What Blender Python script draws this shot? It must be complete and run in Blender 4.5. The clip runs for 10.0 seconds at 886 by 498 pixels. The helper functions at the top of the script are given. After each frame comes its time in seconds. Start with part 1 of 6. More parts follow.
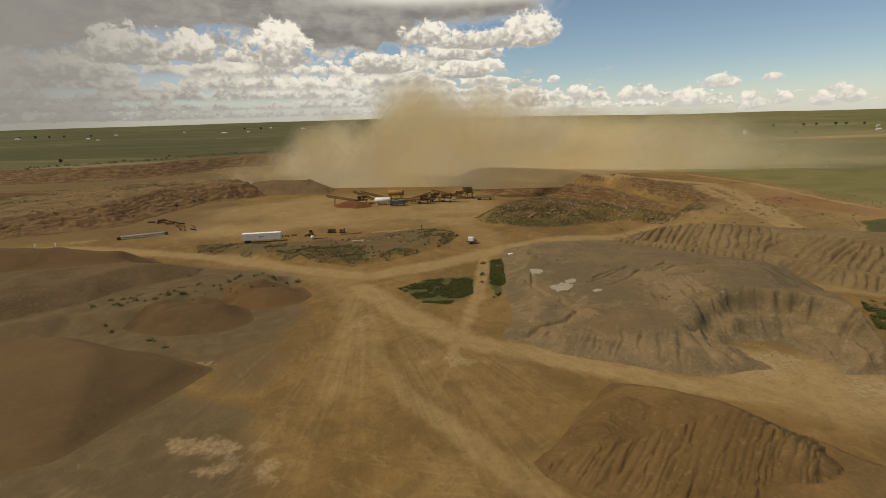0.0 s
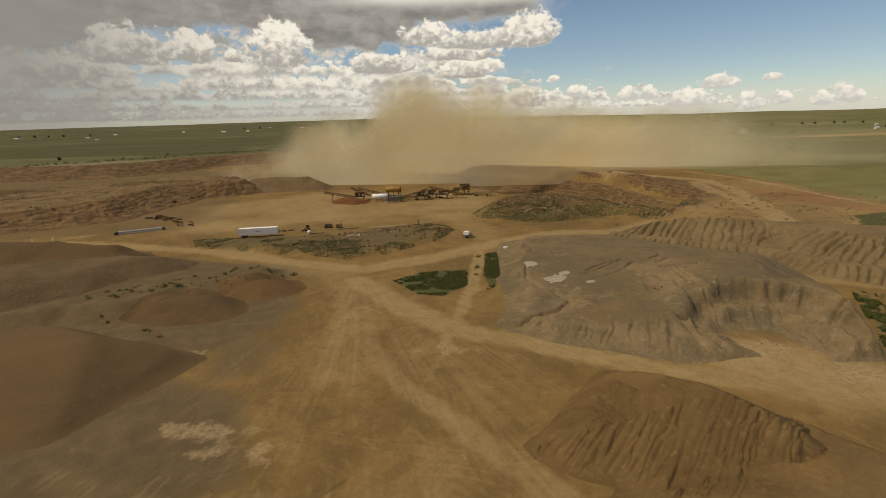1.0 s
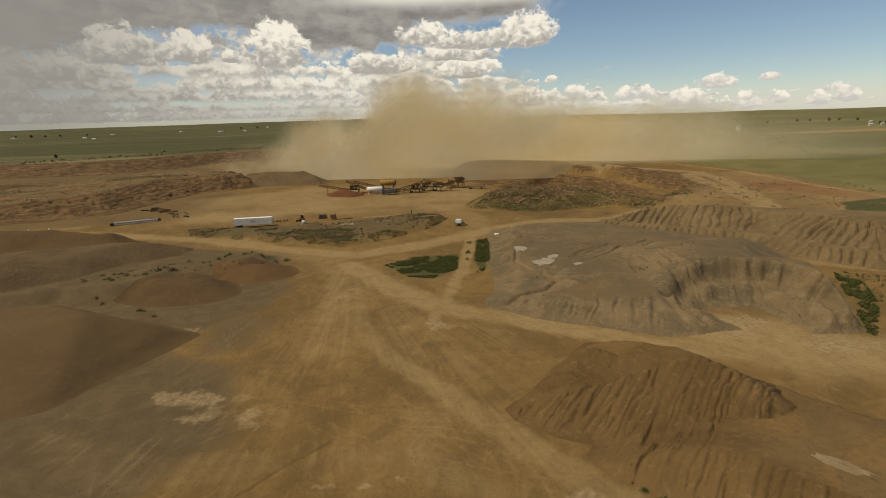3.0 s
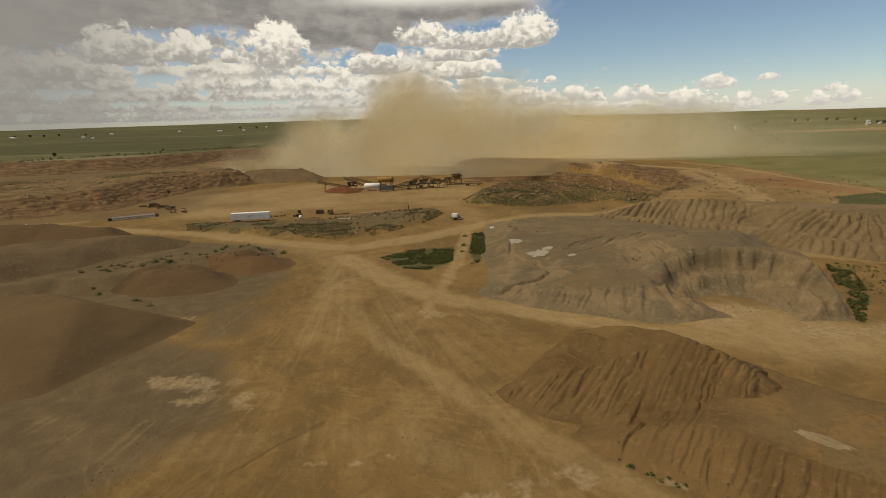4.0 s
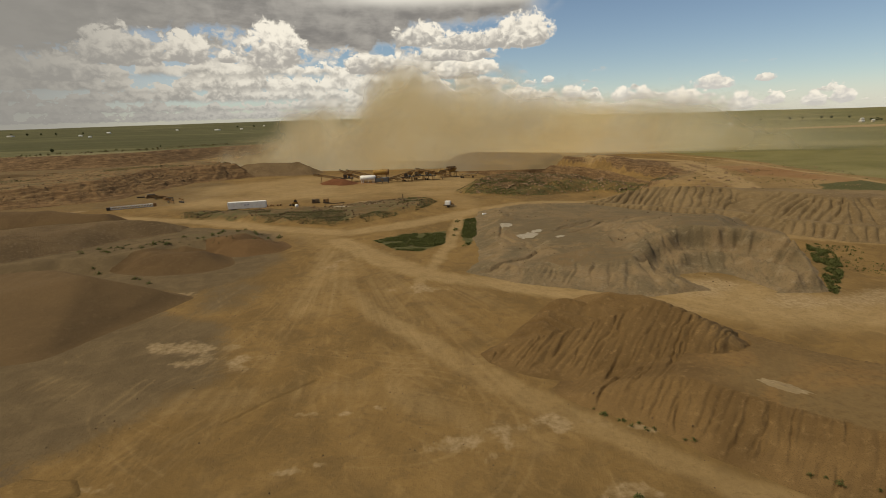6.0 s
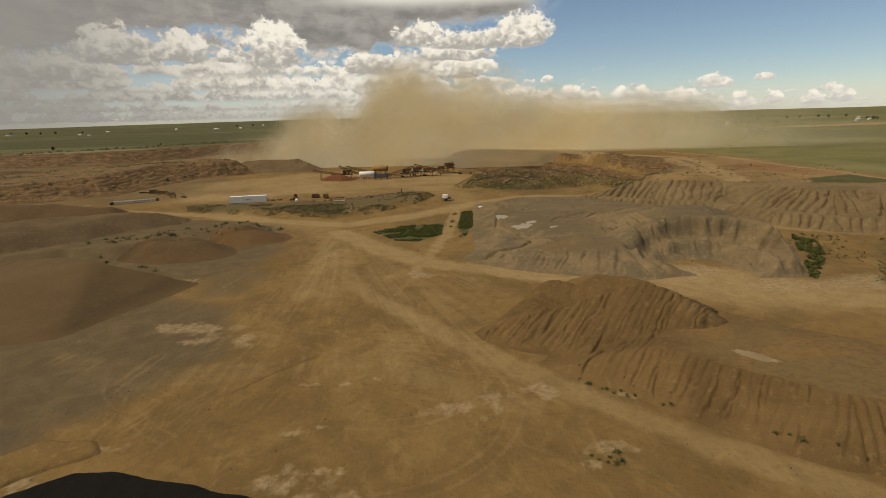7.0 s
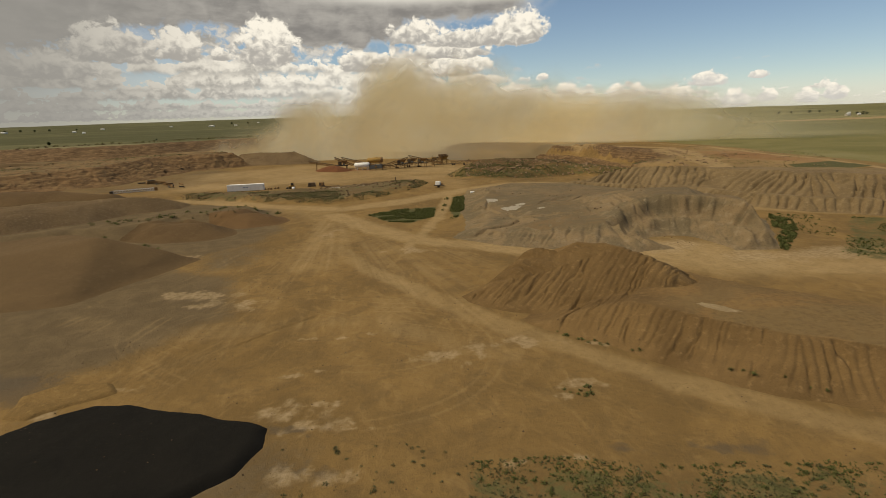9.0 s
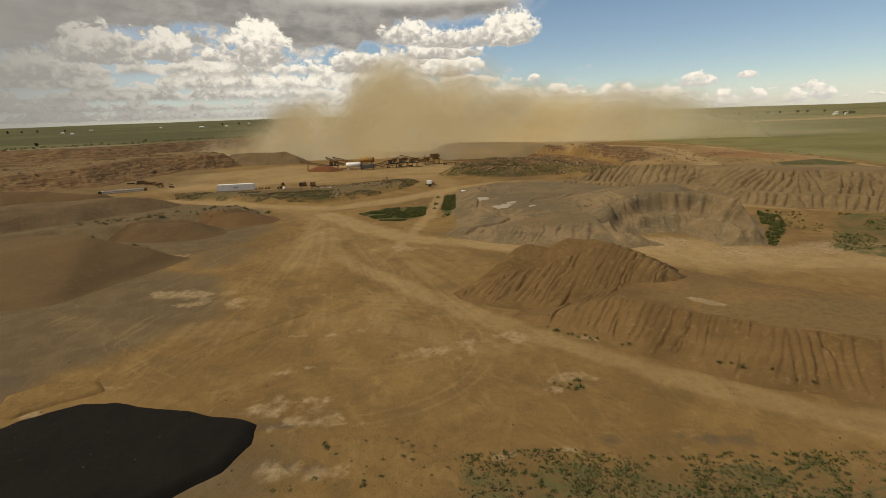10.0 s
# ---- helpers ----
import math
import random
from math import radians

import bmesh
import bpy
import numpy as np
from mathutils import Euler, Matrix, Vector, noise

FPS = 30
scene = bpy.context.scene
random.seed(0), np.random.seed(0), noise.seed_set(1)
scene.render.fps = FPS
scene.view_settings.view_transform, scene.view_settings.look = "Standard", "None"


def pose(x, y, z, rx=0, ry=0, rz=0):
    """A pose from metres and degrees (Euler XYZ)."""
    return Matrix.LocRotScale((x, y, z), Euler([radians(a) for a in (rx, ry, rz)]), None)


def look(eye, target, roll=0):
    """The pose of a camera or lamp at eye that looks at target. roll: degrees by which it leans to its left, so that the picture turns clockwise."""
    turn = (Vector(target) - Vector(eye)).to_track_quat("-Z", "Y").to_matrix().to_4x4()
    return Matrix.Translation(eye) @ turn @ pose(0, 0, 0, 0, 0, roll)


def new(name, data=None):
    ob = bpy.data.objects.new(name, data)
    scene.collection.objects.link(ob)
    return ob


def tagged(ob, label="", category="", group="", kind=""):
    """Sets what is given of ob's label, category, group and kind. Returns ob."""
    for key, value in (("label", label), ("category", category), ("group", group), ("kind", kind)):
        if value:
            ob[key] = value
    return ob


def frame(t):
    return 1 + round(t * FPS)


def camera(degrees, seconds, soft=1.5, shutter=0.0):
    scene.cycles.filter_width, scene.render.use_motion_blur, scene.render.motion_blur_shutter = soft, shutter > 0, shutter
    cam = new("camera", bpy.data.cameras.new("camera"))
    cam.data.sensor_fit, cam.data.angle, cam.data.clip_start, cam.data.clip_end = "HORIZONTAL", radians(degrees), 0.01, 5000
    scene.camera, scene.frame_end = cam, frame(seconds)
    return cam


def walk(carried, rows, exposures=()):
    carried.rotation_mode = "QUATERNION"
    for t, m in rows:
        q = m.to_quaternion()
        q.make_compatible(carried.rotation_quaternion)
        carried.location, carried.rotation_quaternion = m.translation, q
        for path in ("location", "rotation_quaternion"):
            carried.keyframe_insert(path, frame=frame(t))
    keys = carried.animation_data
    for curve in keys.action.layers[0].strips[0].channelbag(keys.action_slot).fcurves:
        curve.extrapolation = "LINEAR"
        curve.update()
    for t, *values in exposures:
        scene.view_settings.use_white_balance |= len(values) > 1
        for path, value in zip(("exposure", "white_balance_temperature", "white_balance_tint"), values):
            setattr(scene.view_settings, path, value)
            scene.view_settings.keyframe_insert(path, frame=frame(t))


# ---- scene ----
cam = camera(80.0, 10.0, 0.5)
PATH = [
    (0, (-4.871, -3.721, 49.736), (-4.871, -1.781, 49.25), -1.7),
    (0.5, (-4.218, -4.614, 48.818), (-4.216, -2.674, 48.332), -1.7),
    (1, (-3.419, -5.125, 47.721), (-3.418, -3.185, 47.235), -1.7),
    (1.5, (-2.789, -6.23, 46.77), (-2.788, -4.29, 46.284), -1.7),
    (2, (-2.147, -6.932, 45.713), (-2.144, -4.992, 45.227), -1.7),
    (2.5, (-1.747, -7.76, 44.666), (-1.742, -5.82, 44.18), -1.8),
    (4, (-0.274, -10.26, 41.461), (-0.263, -8.319, 40.977), -1.8),
    (4.5, (0.28, -11.112, 40.24), (0.291, -9.171, 39.756), -1.8),
    (5, (0.685, -12.106, 39.138), (0.696, -10.166, 38.654), -1.8),
    (5.5, (1.061, -13.382, 38.182), (1.076, -11.441, 37.698), -1.8),
    (7, (1.851, -20.34, 35.725), (1.873, -18.4, 35.239), -1.8),
    (7.5, (2.066, -22.855, 34.784), (2.09, -20.915, 34.297), -1.8),
    (8, (2.194, -25.01, 33.639), (2.22, -23.071, 33.152), -1.8),
    (8.5, (2.461, -26.704, 32.791), (2.49, -24.766, 32.301), -1.9),
    (9, (2.771, -27.447, 31.944), (2.808, -25.509, 31.451), -1.9),
    (9.5, (3.075, -27.618, 31.545), (3.128, -25.681, 31.052), -2.0),
    (10, (3.113, -27.643, 31.277), (3.178, -25.705, 30.785), -2.0),
]
walk(cam, [(t, look(eye, target, roll)) for t, eye, target, roll in PATH], [(0.0, -0.05, 7000.0, 8.0), (5.0, -0.04, 7000.0, 8.0), (8.0, 0.0, 7000.0, 8.0), (10.0, 0.08, 7000.0, 8.0)])

# ---------------------------------------------------------------- light
scene.cycles.transparent_max_bounces = 24
SUN_FROM = Vector((-0.54, -0.14, 0.83)).normalized()
sun = new("sun", bpy.data.lights.new("sun", "SUN"))
sun.data.energy, sun.data.angle, sun.data.color = 3.3, radians(1.5), (1.0, 0.90, 0.74)
sun.matrix_world = look(SUN_FROM * 200, (0, 0, 0))
scene.view_settings.exposure = 0.0


class Nodes:
    """Short hand for building a node tree."""

    def __init__(self, tree):
        self.tree = tree
        tree.nodes.clear()

    def add(self, kind, **sockets):
        node = self.tree.nodes.new(kind)
        for key, value in sockets.items():
            self.put(node, key, value)
        return node

    def put(self, node, key, value):
        socket = node.inputs[int(key[1:])] if key[0] == "i" and key[1:].isdigit() else node.inputs[key.replace("_", " ")]
        if isinstance(value, bpy.types.NodeSocket):
            self.tree.links.new(value, socket)
        else:
            socket.default_value = value

    def math(self, op, a, b=0.0, c=0.0, clamp=False):
        node = self.tree.nodes.new("ShaderNodeMath")
        node.operation, node.use_clamp = op, clamp
        for n, v in enumerate((a, b, c)):
            self.put(node, "i%d" % n, v)
        return node.outputs[0]

    def ramp(self, value, low, high):
        """0 below low, 1 above high, smooth between."""
        node = self.tree.nodes.new("ShaderNodeMapRange")
        node.interpolation_type = "SMOOTHSTEP"
        for key, v in (("i0", value), ("i1", low), ("i2", high), ("i3", 0.0), ("i4", 1.0)):
            self.put(node, key, v)
        return node.outputs[0]

    def mix(self, factor, a, b):
        node = self.tree.nodes.new("ShaderNodeMix")
        node.data_type = "RGBA"
        for key, v in (("i0", factor), ("i6", a), ("i7", b)):
            self.put(node, key, v if not isinstance(v, tuple) or len(v) == 4 else (*v, 1.0))
        return node.outputs[2]

    def noise(self, vector, scale, detail=4.0, rough=0.55, distortion=0.0):
        node = self.add("ShaderNodeTexNoise", Vector=vector, Scale=scale, Detail=detail, Roughness=rough, Distortion=distortion)
        return node.outputs[0]

    def scaled(self, vector, sx, sy, sz):
        node = self.tree.nodes.new("ShaderNodeVectorMath")
        node.operation = "MULTIPLY"
        self.put(node, "i0", vector)
        self.put(node, "i1", (sx, sy, sz))
        return node.outputs[0]

    def xyz(self, x, y, z):
        return self.add("ShaderNodeCombineXYZ", i0=x, i1=y, i2=z).outputs[0]


HEADS = [(-33.8, 4.4, 3.8, 1.7), (-28.5, 6.0, 3.7, 2.9), (-23.5, 6.1, 2.1, 2.5), (-19.9, 5.9, 0.9, 1.0), (-15.5, 6.0, 2.8, 3.5), (-1.3, 7.5, 2.9, 1.9),
         (4.4, 7.0, 4.0, 1.6), (9.2, 7.2, 3.1, 2.8)]
FLECKS = [(37.1, 0.5, 0.9, 1.3), (35.1, 0.3, 1.0, 1.1), (32.1, 0.5, 0.9, 0.9), (29.6, 0.2, 1.3, 1.5), (24.4, 0.6, 1.9, 1.5), (21.1, 1.4, 0.9, 1.1), (19.1, 1.3, 1.1, 1.2), (14.2, 1.8, 1.1, 1.1),
          (9.3, 1.3, 2.0, 2.2), (11.9, 3.3, 0.6, 0.5), (27.2, 2.1, 1.7, 1.2), (31.3, 2.5, 0.8, 0.6), (2.8, 4.1, 2.8, 1.6), (-5.9, 4.9, 4.2, 1.8), (2.7, 5.9, 4.1, 1.4)]


def build_sky():
    world = bpy.data.worlds.new("sky")
    scene.world = world
    world.use_nodes = True
    n = Nodes(world.node_tree)
    sky = n.add("ShaderNodeTexSky")
    sky.sky_type, sky.sun_disc = "NISHITA", False
    sky.sun_elevation = math.asin(SUN_FROM.z)
    sky.sun_rotation = math.atan2(SUN_FROM.x, SUN_FROM.y)
    sky.altitude, sky.air_density, sky.dust_density, sky.ozone_density = 1700, 1.0, 0.6, 1.5
    way = n.add("ShaderNodeTexCoord").outputs["Generated"]
    parts = n.add("ShaderNodeSeparateXYZ", i0=way)
    u = n.math("MULTIPLY", n.math("ARCTAN2", parts.outputs[0], parts.outputs[1]), 57.2958)
    v = n.math("MULTIPLY", n.math("ARCSINE", parts.outputs[2]), 57.2958)
    cover, light = 0.0, (0.6, 0.6, 0.6)
    haze = n.ramp(v, 9.0, -0.5)
    # more cloud towards the left of the flight line, open sky towards the right
    side, low_side = n.ramp(u, 16.0, 0.0), n.ramp(u, 46.0, 4.0)
    # rows of cumulus, the farthest first: flat grey bases, bright heads
    rows = ((0.4, 1.2, 1.3), (1.2, 1.5, 1.7), (2.1, 1.9, 2.3), (3.1, 2.3, 3.0), (4.4, 2.4, 4.2))
    for k, (base, tall, wide) in enumerate(rows):
        place = n.xyz(n.math("ADD", u, 37.3 * k), n.math("MULTIPLY", v, 1.25), 3.1 * k)
        lump = n.noise(n.xyz(n.math("ADD", u, 53.1 * k), 7.7 * k, 0.0), 0.55 / wide, 2.0, 0.5)
        puff = n.noise(place, 1.15 / wide, 5.0, 0.56, 0.35)
        fine = n.noise(place, 3.2 / wide, 4.0, 0.56, 0.25)
        reach = n.math("ADD", n.math("MULTIPLY", low_side if k < 2 else side, 0.80 + 0.09 * k), n.math("MULTIPLY_ADD", lump, 2.0, -1.05 - 0.10 * k))
        body = n.math("ADD", n.math("MULTIPLY_ADD", puff, 2.2, -1.1), n.math("MULTIPLY_ADD", fine, 0.8, -0.4))
        top = n.math("MULTIPLY", n.math("ADD", reach, body), tall)
        rise = n.math("SUBTRACT", v, base)
        inside = n.ramp(n.math("SUBTRACT", top, rise), -0.02 * tall, 0.09 * tall)
        floor = n.ramp(n.math("ADD", rise, n.math("MULTIPLY_ADD", fine, 0.5 * wide ** 0.5, -0.25 * wide ** 0.5)), -0.12 * wide, 0.10 * wide)
        here = n.math("MULTIPLY", inside, floor)
        height = n.math("DIVIDE", rise, n.math("MAXIMUM", top, 0.15))
        glow = n.ramp(n.math("ADD", n.math("MULTIPLY", height, 0.75), n.math("ADD", n.math("MULTIPLY_ADD", puff, -0.9, 0.45), n.math("MULTIPLY_ADD", fine, 2.2, -1.1))), -0.15, 0.60)
        tone = n.mix(glow, (0.36, 0.345, 0.325), (0.90, 0.86, 0.78))
        tone = n.mix(n.math("MULTIPLY", haze, 0.4), tone, n.mix(n.ramp(u, -4.0, -26.0), (0.66, 0.66, 0.64), (0.35, 0.342, 0.334)))
        light = n.mix(here, light, tone)
        cover = n.math("SUBTRACT", n.math("ADD", cover, here), n.math("MULTIPLY", cover, here))
    # single heads of cumulus with flat bases: bearing, base, half width, height
    near = n.noise(n.xyz(u, n.math("MULTIPLY", v, 1.15), 4.0), 0.42, 5.0, 0.55, 0.5)
    curl = n.noise(n.xyz(u, n.math("MULTIPLY", v, 1.2), 8.0), 1.25, 5.0, 0.54, 0.4)
    def head(light, cover, at, base, half, tall, small):
        du = n.math("DIVIDE", n.math("SUBTRACT", u, at), half * 1.05)
        dv = n.math("SUBTRACT", v, base)
        up = n.math("DIVIDE", dv, tall)
        down = n.math("DIVIDE", dv, -0.22 * tall - 0.1)
        reach = n.math("SQRT", n.math("ADD", n.math("MULTIPLY", du, du), n.math("POWER", n.math("MAXIMUM", up, down), 2.0)))
        ragged = n.math("ADD", n.math("MULTIPLY_ADD", near, 0.5 if small else 1.3, -0.25 if small else -0.65), n.math("MULTIPLY_ADD", curl, 1.0, -0.5))
        here = n.ramp(n.math("ADD", n.math("SUBTRACT", 1.0, reach), ragged), -0.04, 0.22)
        lit = n.math("ADD", n.math("MULTIPLY", up, 0.85), n.math("ADD", n.math("MULTIPLY_ADD", curl, 2.0, -1.0), n.math("MULTIPLY_ADD", near, 1.2, -0.6)))
        tone = n.mix(n.ramp(lit, -0.15, 0.75), (0.56, 0.55, 0.54) if small else (0.40, 0.385, 0.37), (0.88, 0.84, 0.765))
        light = n.mix(here, light, tone)
        cover = n.math("SUBTRACT", n.math("ADD", cover, here), n.math("MULTIPLY", cover, here))
        return light, cover

    fill = n.math("MULTIPLY", n.math("MULTIPLY", n.ramp(n.math("ADD", u, n.math("MULTIPLY_ADD", near, 14.0, -7.0)), 6.0, -2.0), n.ramp(n.math("MULTIPLY_ADD", curl, 0.5, n.math("MULTIPLY", near, 0.7)), 0.52, 0.66)), n.ramp(v, 4.6, 6.6))
    light = n.mix(fill, light, n.mix(n.ramp(curl, 0.36, 0.62), (0.34, 0.33, 0.315), (0.60, 0.575, 0.54)))
    cover = n.math("SUBTRACT", n.math("ADD", cover, fill), n.math("MULTIPLY", cover, fill))
    for spot in FLECKS:
        light, cover = head(light, cover, *spot, spot[2] < 2.0)
    # the dark deck overhead on the left
    deck = n.xyz(n.math("MULTIPLY", u, 0.5), n.math("MULTIPLY", v, 1.6), 9.0)
    rag = n.noise(deck, 0.16, 6.0, 0.6, 0.4)
    edge = n.math("ADD", n.math("MULTIPLY_ADD", rag, 4.0, -2.0), n.math("MULTIPLY_ADD", near, 3.0, -1.5))
    lower = n.math("ADD", n.math("MULTIPLY_ADD", n.ramp(u, -36.0, -24.0), 2.6, 5.8), n.math("ADD", n.math("MULTIPLY", n.ramp(u, -20.0, -12.0), -1.5), n.math("MULTIPLY", n.ramp(u, -6.0, 0.0), 2.2)))
    mass = n.math("MULTIPLY", n.ramp(n.math("SUBTRACT", n.math("ADD", v, edge), lower), -0.4, 0.7), n.ramp(n.math("ADD", u, n.math("MULTIPLY", edge, 1.4)), 12.5, 8.0))
    veil = n.math("MULTIPLY", n.ramp(u, -15.0, -38.0), 0.88)
    grey = n.mix(n.ramp(n.math("ADD", n.math("MULTIPLY", n.noise(deck, 0.35, 5.0, 0.6), 0.6), n.math("MULTIPLY", near, 0.4)), 0.36, 0.66), (0.215, 0.208, 0.205), (0.38, 0.365, 0.35))
    grey = n.mix(n.math("MULTIPLY", n.ramp(v, 10.2, 11.6), n.ramp(u, -14.0, -4.0)), grey, (0.74, 0.72, 0.68))
    light = n.mix(mass, light, grey)
    cover = n.math("MAXIMUM", cover, mass)
    for spot in HEADS:
        light, cover = head(light, cover, *spot, False)
    murk = n.math("MULTIPLY", n.math("MULTIPLY", n.ramp(v, 4.2, 0.2), n.ramp(u, 4.0, -16.0)), 0.62)
    light = n.mix(murk, light, (0.37, 0.37, 0.365))
    light = n.mix(veil, light, (0.265, 0.258, 0.248))
    cover = n.math("MAXIMUM", cover, veil)
    # whitish air low over the horizon
    low = n.math("MULTIPLY", n.ramp(v, 3.0, -0.6), 0.62)
    light = n.mix(n.math("MULTIPLY", low, n.math("SUBTRACT", 1.0, cover)), light, n.mix(n.ramp(u, -4.0, -26.0), (0.60, 0.61, 0.60), (0.27, 0.27, 0.27)))
    cover = n.math("MAXIMUM", cover, low)
    clear = n.add("ShaderNodeBackground", Color=sky.outputs[0], Strength=0.088)
    cloud = n.add("ShaderNodeBackground", Color=light, Strength=1.05)
    both = n.add("ShaderNodeMixShader", i0=n.math("MULTIPLY", cover, n.ramp(v, -6.0, -1.0)), i1=clear.outputs[0], i2=cloud.outputs[0])
    n.add("ShaderNodeOutputWorld", Surface=both.outputs[0])


build_sky()


# ---------------------------------------------------------------- materials
def material(name):
    m = bpy.data.materials.new(name)
    m.use_nodes = True
    return m, Nodes(m.node_tree)


def surface(n, colour, rough, bump=None, strength=0.4, distance=0.1, metal=0.0):
    sockets = dict(Base_Color=colour if not isinstance(colour, tuple) else (*colour, 1.0), Roughness=rough, Metallic=metal)
    bsdf = n.add("ShaderNodeBsdfPrincipled", **sockets)
    bsdf.inputs["Specular IOR Level"].default_value = 0.12
    if bump is not None:
        relief = n.add("ShaderNodeBump", Height=bump, Strength=strength, Distance=distance)
        n.tree.links.new(relief.outputs[0], bsdf.inputs["Normal"])
    n.add("ShaderNodeOutputMaterial", Surface=bsdf.outputs[0])


def earth(name, dark, mid, pale, grain=1.2, patch=0.07, strength=0.6, pebble=0.0, flat_tone=None):
    """Loose soil or gravel: broad patches, clods and fine grain."""
    m, n = material(name)
    at = n.add("ShaderNodeTexCoord").outputs["Object"]
    broad = n.noise(at, patch, 5.0, 0.6, 0.6)
    clod = n.noise(at, grain, 6.0, 0.65)
    fine = n.noise(at, grain * 6, 3.0, 0.6)
    c = n.mix(n.ramp(broad, 0.34, 0.66), dark, mid)
    c = n.mix(n.math("MULTIPLY", n.ramp(clod, 0.5, 0.78), 0.75), c, pale)
    c = n.mix(n.math("MULTIPLY", n.ramp(fine, 0.52, 0.30), 0.45), c, tuple(v * 0.55 for v in dark))
    if flat_tone:
        # flat parts of a heap take a second tone
        flat = n.add("ShaderNodeAttribute")
        flat.attribute_name = "flatness"
        worn_or_flat = n.mix(n.ramp(n.noise(at, 0.05, 5.0, 0.6, 1.0), 0.46, 0.62), flat_tone, tuple(v * f for v, f in zip(flat_tone, (1.28, 1.14, 1.0))))
        c = n.mix(n.math("MULTIPLY", flat.outputs["Fac"], n.ramp(clod, 0.2, 0.6)), c, worn_or_flat)
    height = n.math("ADD", clod, n.math("MULTIPLY", fine, 0.4 + pebble))
    surface(n, n.mix(0.16, c, (0.0, 0.0, 0.0)), 0.95, height, strength, 0.35)
    return m


def plain(name, colour, rough=0.6, wear=None, scale=1.5, metal=0.0, amount=0.5):
    """Painted or bare solid with soft wear."""
    m, n = material(name)
    at = n.add("ShaderNodeTexCoord").outputs["Object"]
    big, small = n.noise(at, scale, 5.0, 0.6), n.noise(at, scale * 9, 4.0, 0.6)
    worn_or_flat = n.math("MULTIPLY", n.ramp(n.math("MULTIPLY_ADD", small, 0.4, n.math("MULTIPLY", big, 0.7)), 0.48, 0.72), amount)
    surface(n, n.mix(worn_or_flat, colour, wear or tuple(v * 0.6 for v in colour)), rough, small, 0.15, 0.02, metal)
    return m


DIRT_DARK, DIRT, DIRT_PALE = (0.175, 0.110, 0.041), (0.245, 0.153, 0.056), (0.34, 0.222, 0.092)


def ground_material():
    m, n = material("ground_soil")
    at = n.add("ShaderNodeTexCoord").outputs["Object"]
    za = n.add("ShaderNodeAttribute")
    za.attribute_name = "zones"
    zb = n.add("ShaderNodeAttribute")
    zb.attribute_name = "cover"
    a = n.add("ShaderNodeSeparateColor", i0=za.outputs["Color"]).outputs
    b = n.add("ShaderNodeSeparateColor", i0=zb.outputs["Color"]).outputs
    road, grass, grey, red = a[0], a[1], a[2], za.outputs["Alpha"]
    field, stain, rock, white = b[0], b[1], b[2], zb.outputs["Alpha"]
    broad = n.noise(at, 0.035, 6.0, 0.62, 0.9)
    middle = n.noise(at, 0.22, 6.0, 0.65, 0.5)
    clod = n.noise(at, 1.3, 6.0, 0.65)
    fine = n.noise(at, 7.0, 4.0, 0.6)
    streak = n.noise(n.scaled(at, 0.6, 0.3, 1.0), 0.35, 6.0, 0.62, 2.0)

    def edge(mask, spread=0.9):
        jag = n.math("ADD", n.math("MULTIPLY_ADD", middle, spread, -0.5 * spread), n.math("MULTIPLY_ADD", clod, 0.6 * spread, -0.3 * spread))
        return n.ramp(n.math("ADD", mask, jag), 0.32, 0.68)

    soil = n.mix(n.ramp(broad, 0.36, 0.64), DIRT_DARK, DIRT)
    soil = n.mix(n.math("MULTIPLY", n.ramp(streak, 0.48, 0.72), 0.38), soil, DIRT_PALE)
    soil = n.mix(n.math("MULTIPLY", n.ramp(middle, 0.54, 0.36), 0.4), soil, (0.125, 0.083, 0.036))
    c = n.mix(edge(grey, 0.7), soil, n.mix(n.ramp(middle, 0.35, 0.7), (0.122, 0.087, 0.046), (0.165, 0.118, 0.062)))
    c = n.mix(n.math("MULTIPLY", edge(red, 0.6), 0.8), c, (0.22, 0.10, 0.04))
    c = n.mix(n.math("MULTIPLY", edge(stain, 0.8), 0.7), c, (0.095, 0.075, 0.052))
    stone = n.mix(n.ramp(n.noise(n.scaled(at, 0.10, 0.10, 1.3), 1.0, 9.0, 0.75, 0.5), 0.42, 0.58), (0.115, 0.070, 0.034), (0.23, 0.147, 0.075))
    stone = n.mix(n.math("MULTIPLY", n.ramp(n.math("MULTIPLY_ADD", clod, 0.5, n.math("MULTIPLY", middle, 0.5)), 0.56, 0.40), 0.75), stone, (0.075, 0.045, 0.022))
    c = n.mix(edge(rock, 0.6), c, stone)
    c = n.mix(n.math("MULTIPLY", n.ramp(road, 0.02, 1.0), 0.8), c, n.mix(n.ramp(n.math("MULTIPLY_ADD", clod, 0.35, n.math("MULTIPLY", middle, 0.65)), 0.3, 0.7), (0.32, 0.220, 0.102), (0.41, 0.29, 0.142)))
    blot = n.math("ADD", n.math("MULTIPLY_ADD", streak, 1.1, -0.55), n.math("MULTIPLY_ADD", clod, 0.5, -0.25))
    c = n.mix(n.math("MULTIPLY", n.ramp(n.math("ADD", n.math("MULTIPLY", white, 1.25), n.math("MULTIPLY", blot, n.ramp(white, 0.02, 0.25))), 0.26, 1.0), 0.72), c, n.mix(n.ramp(clod, 0.35, 0.7), (0.31, 0.22, 0.115), (0.42, 0.315, 0.185)))
    leaf = n.mix(n.ramp(clod, 0.35, 0.68), (0.065, 0.066, 0.024), (0.125, 0.115, 0.045))
    c = n.mix(edge(grass, 1.3), c, leaf)
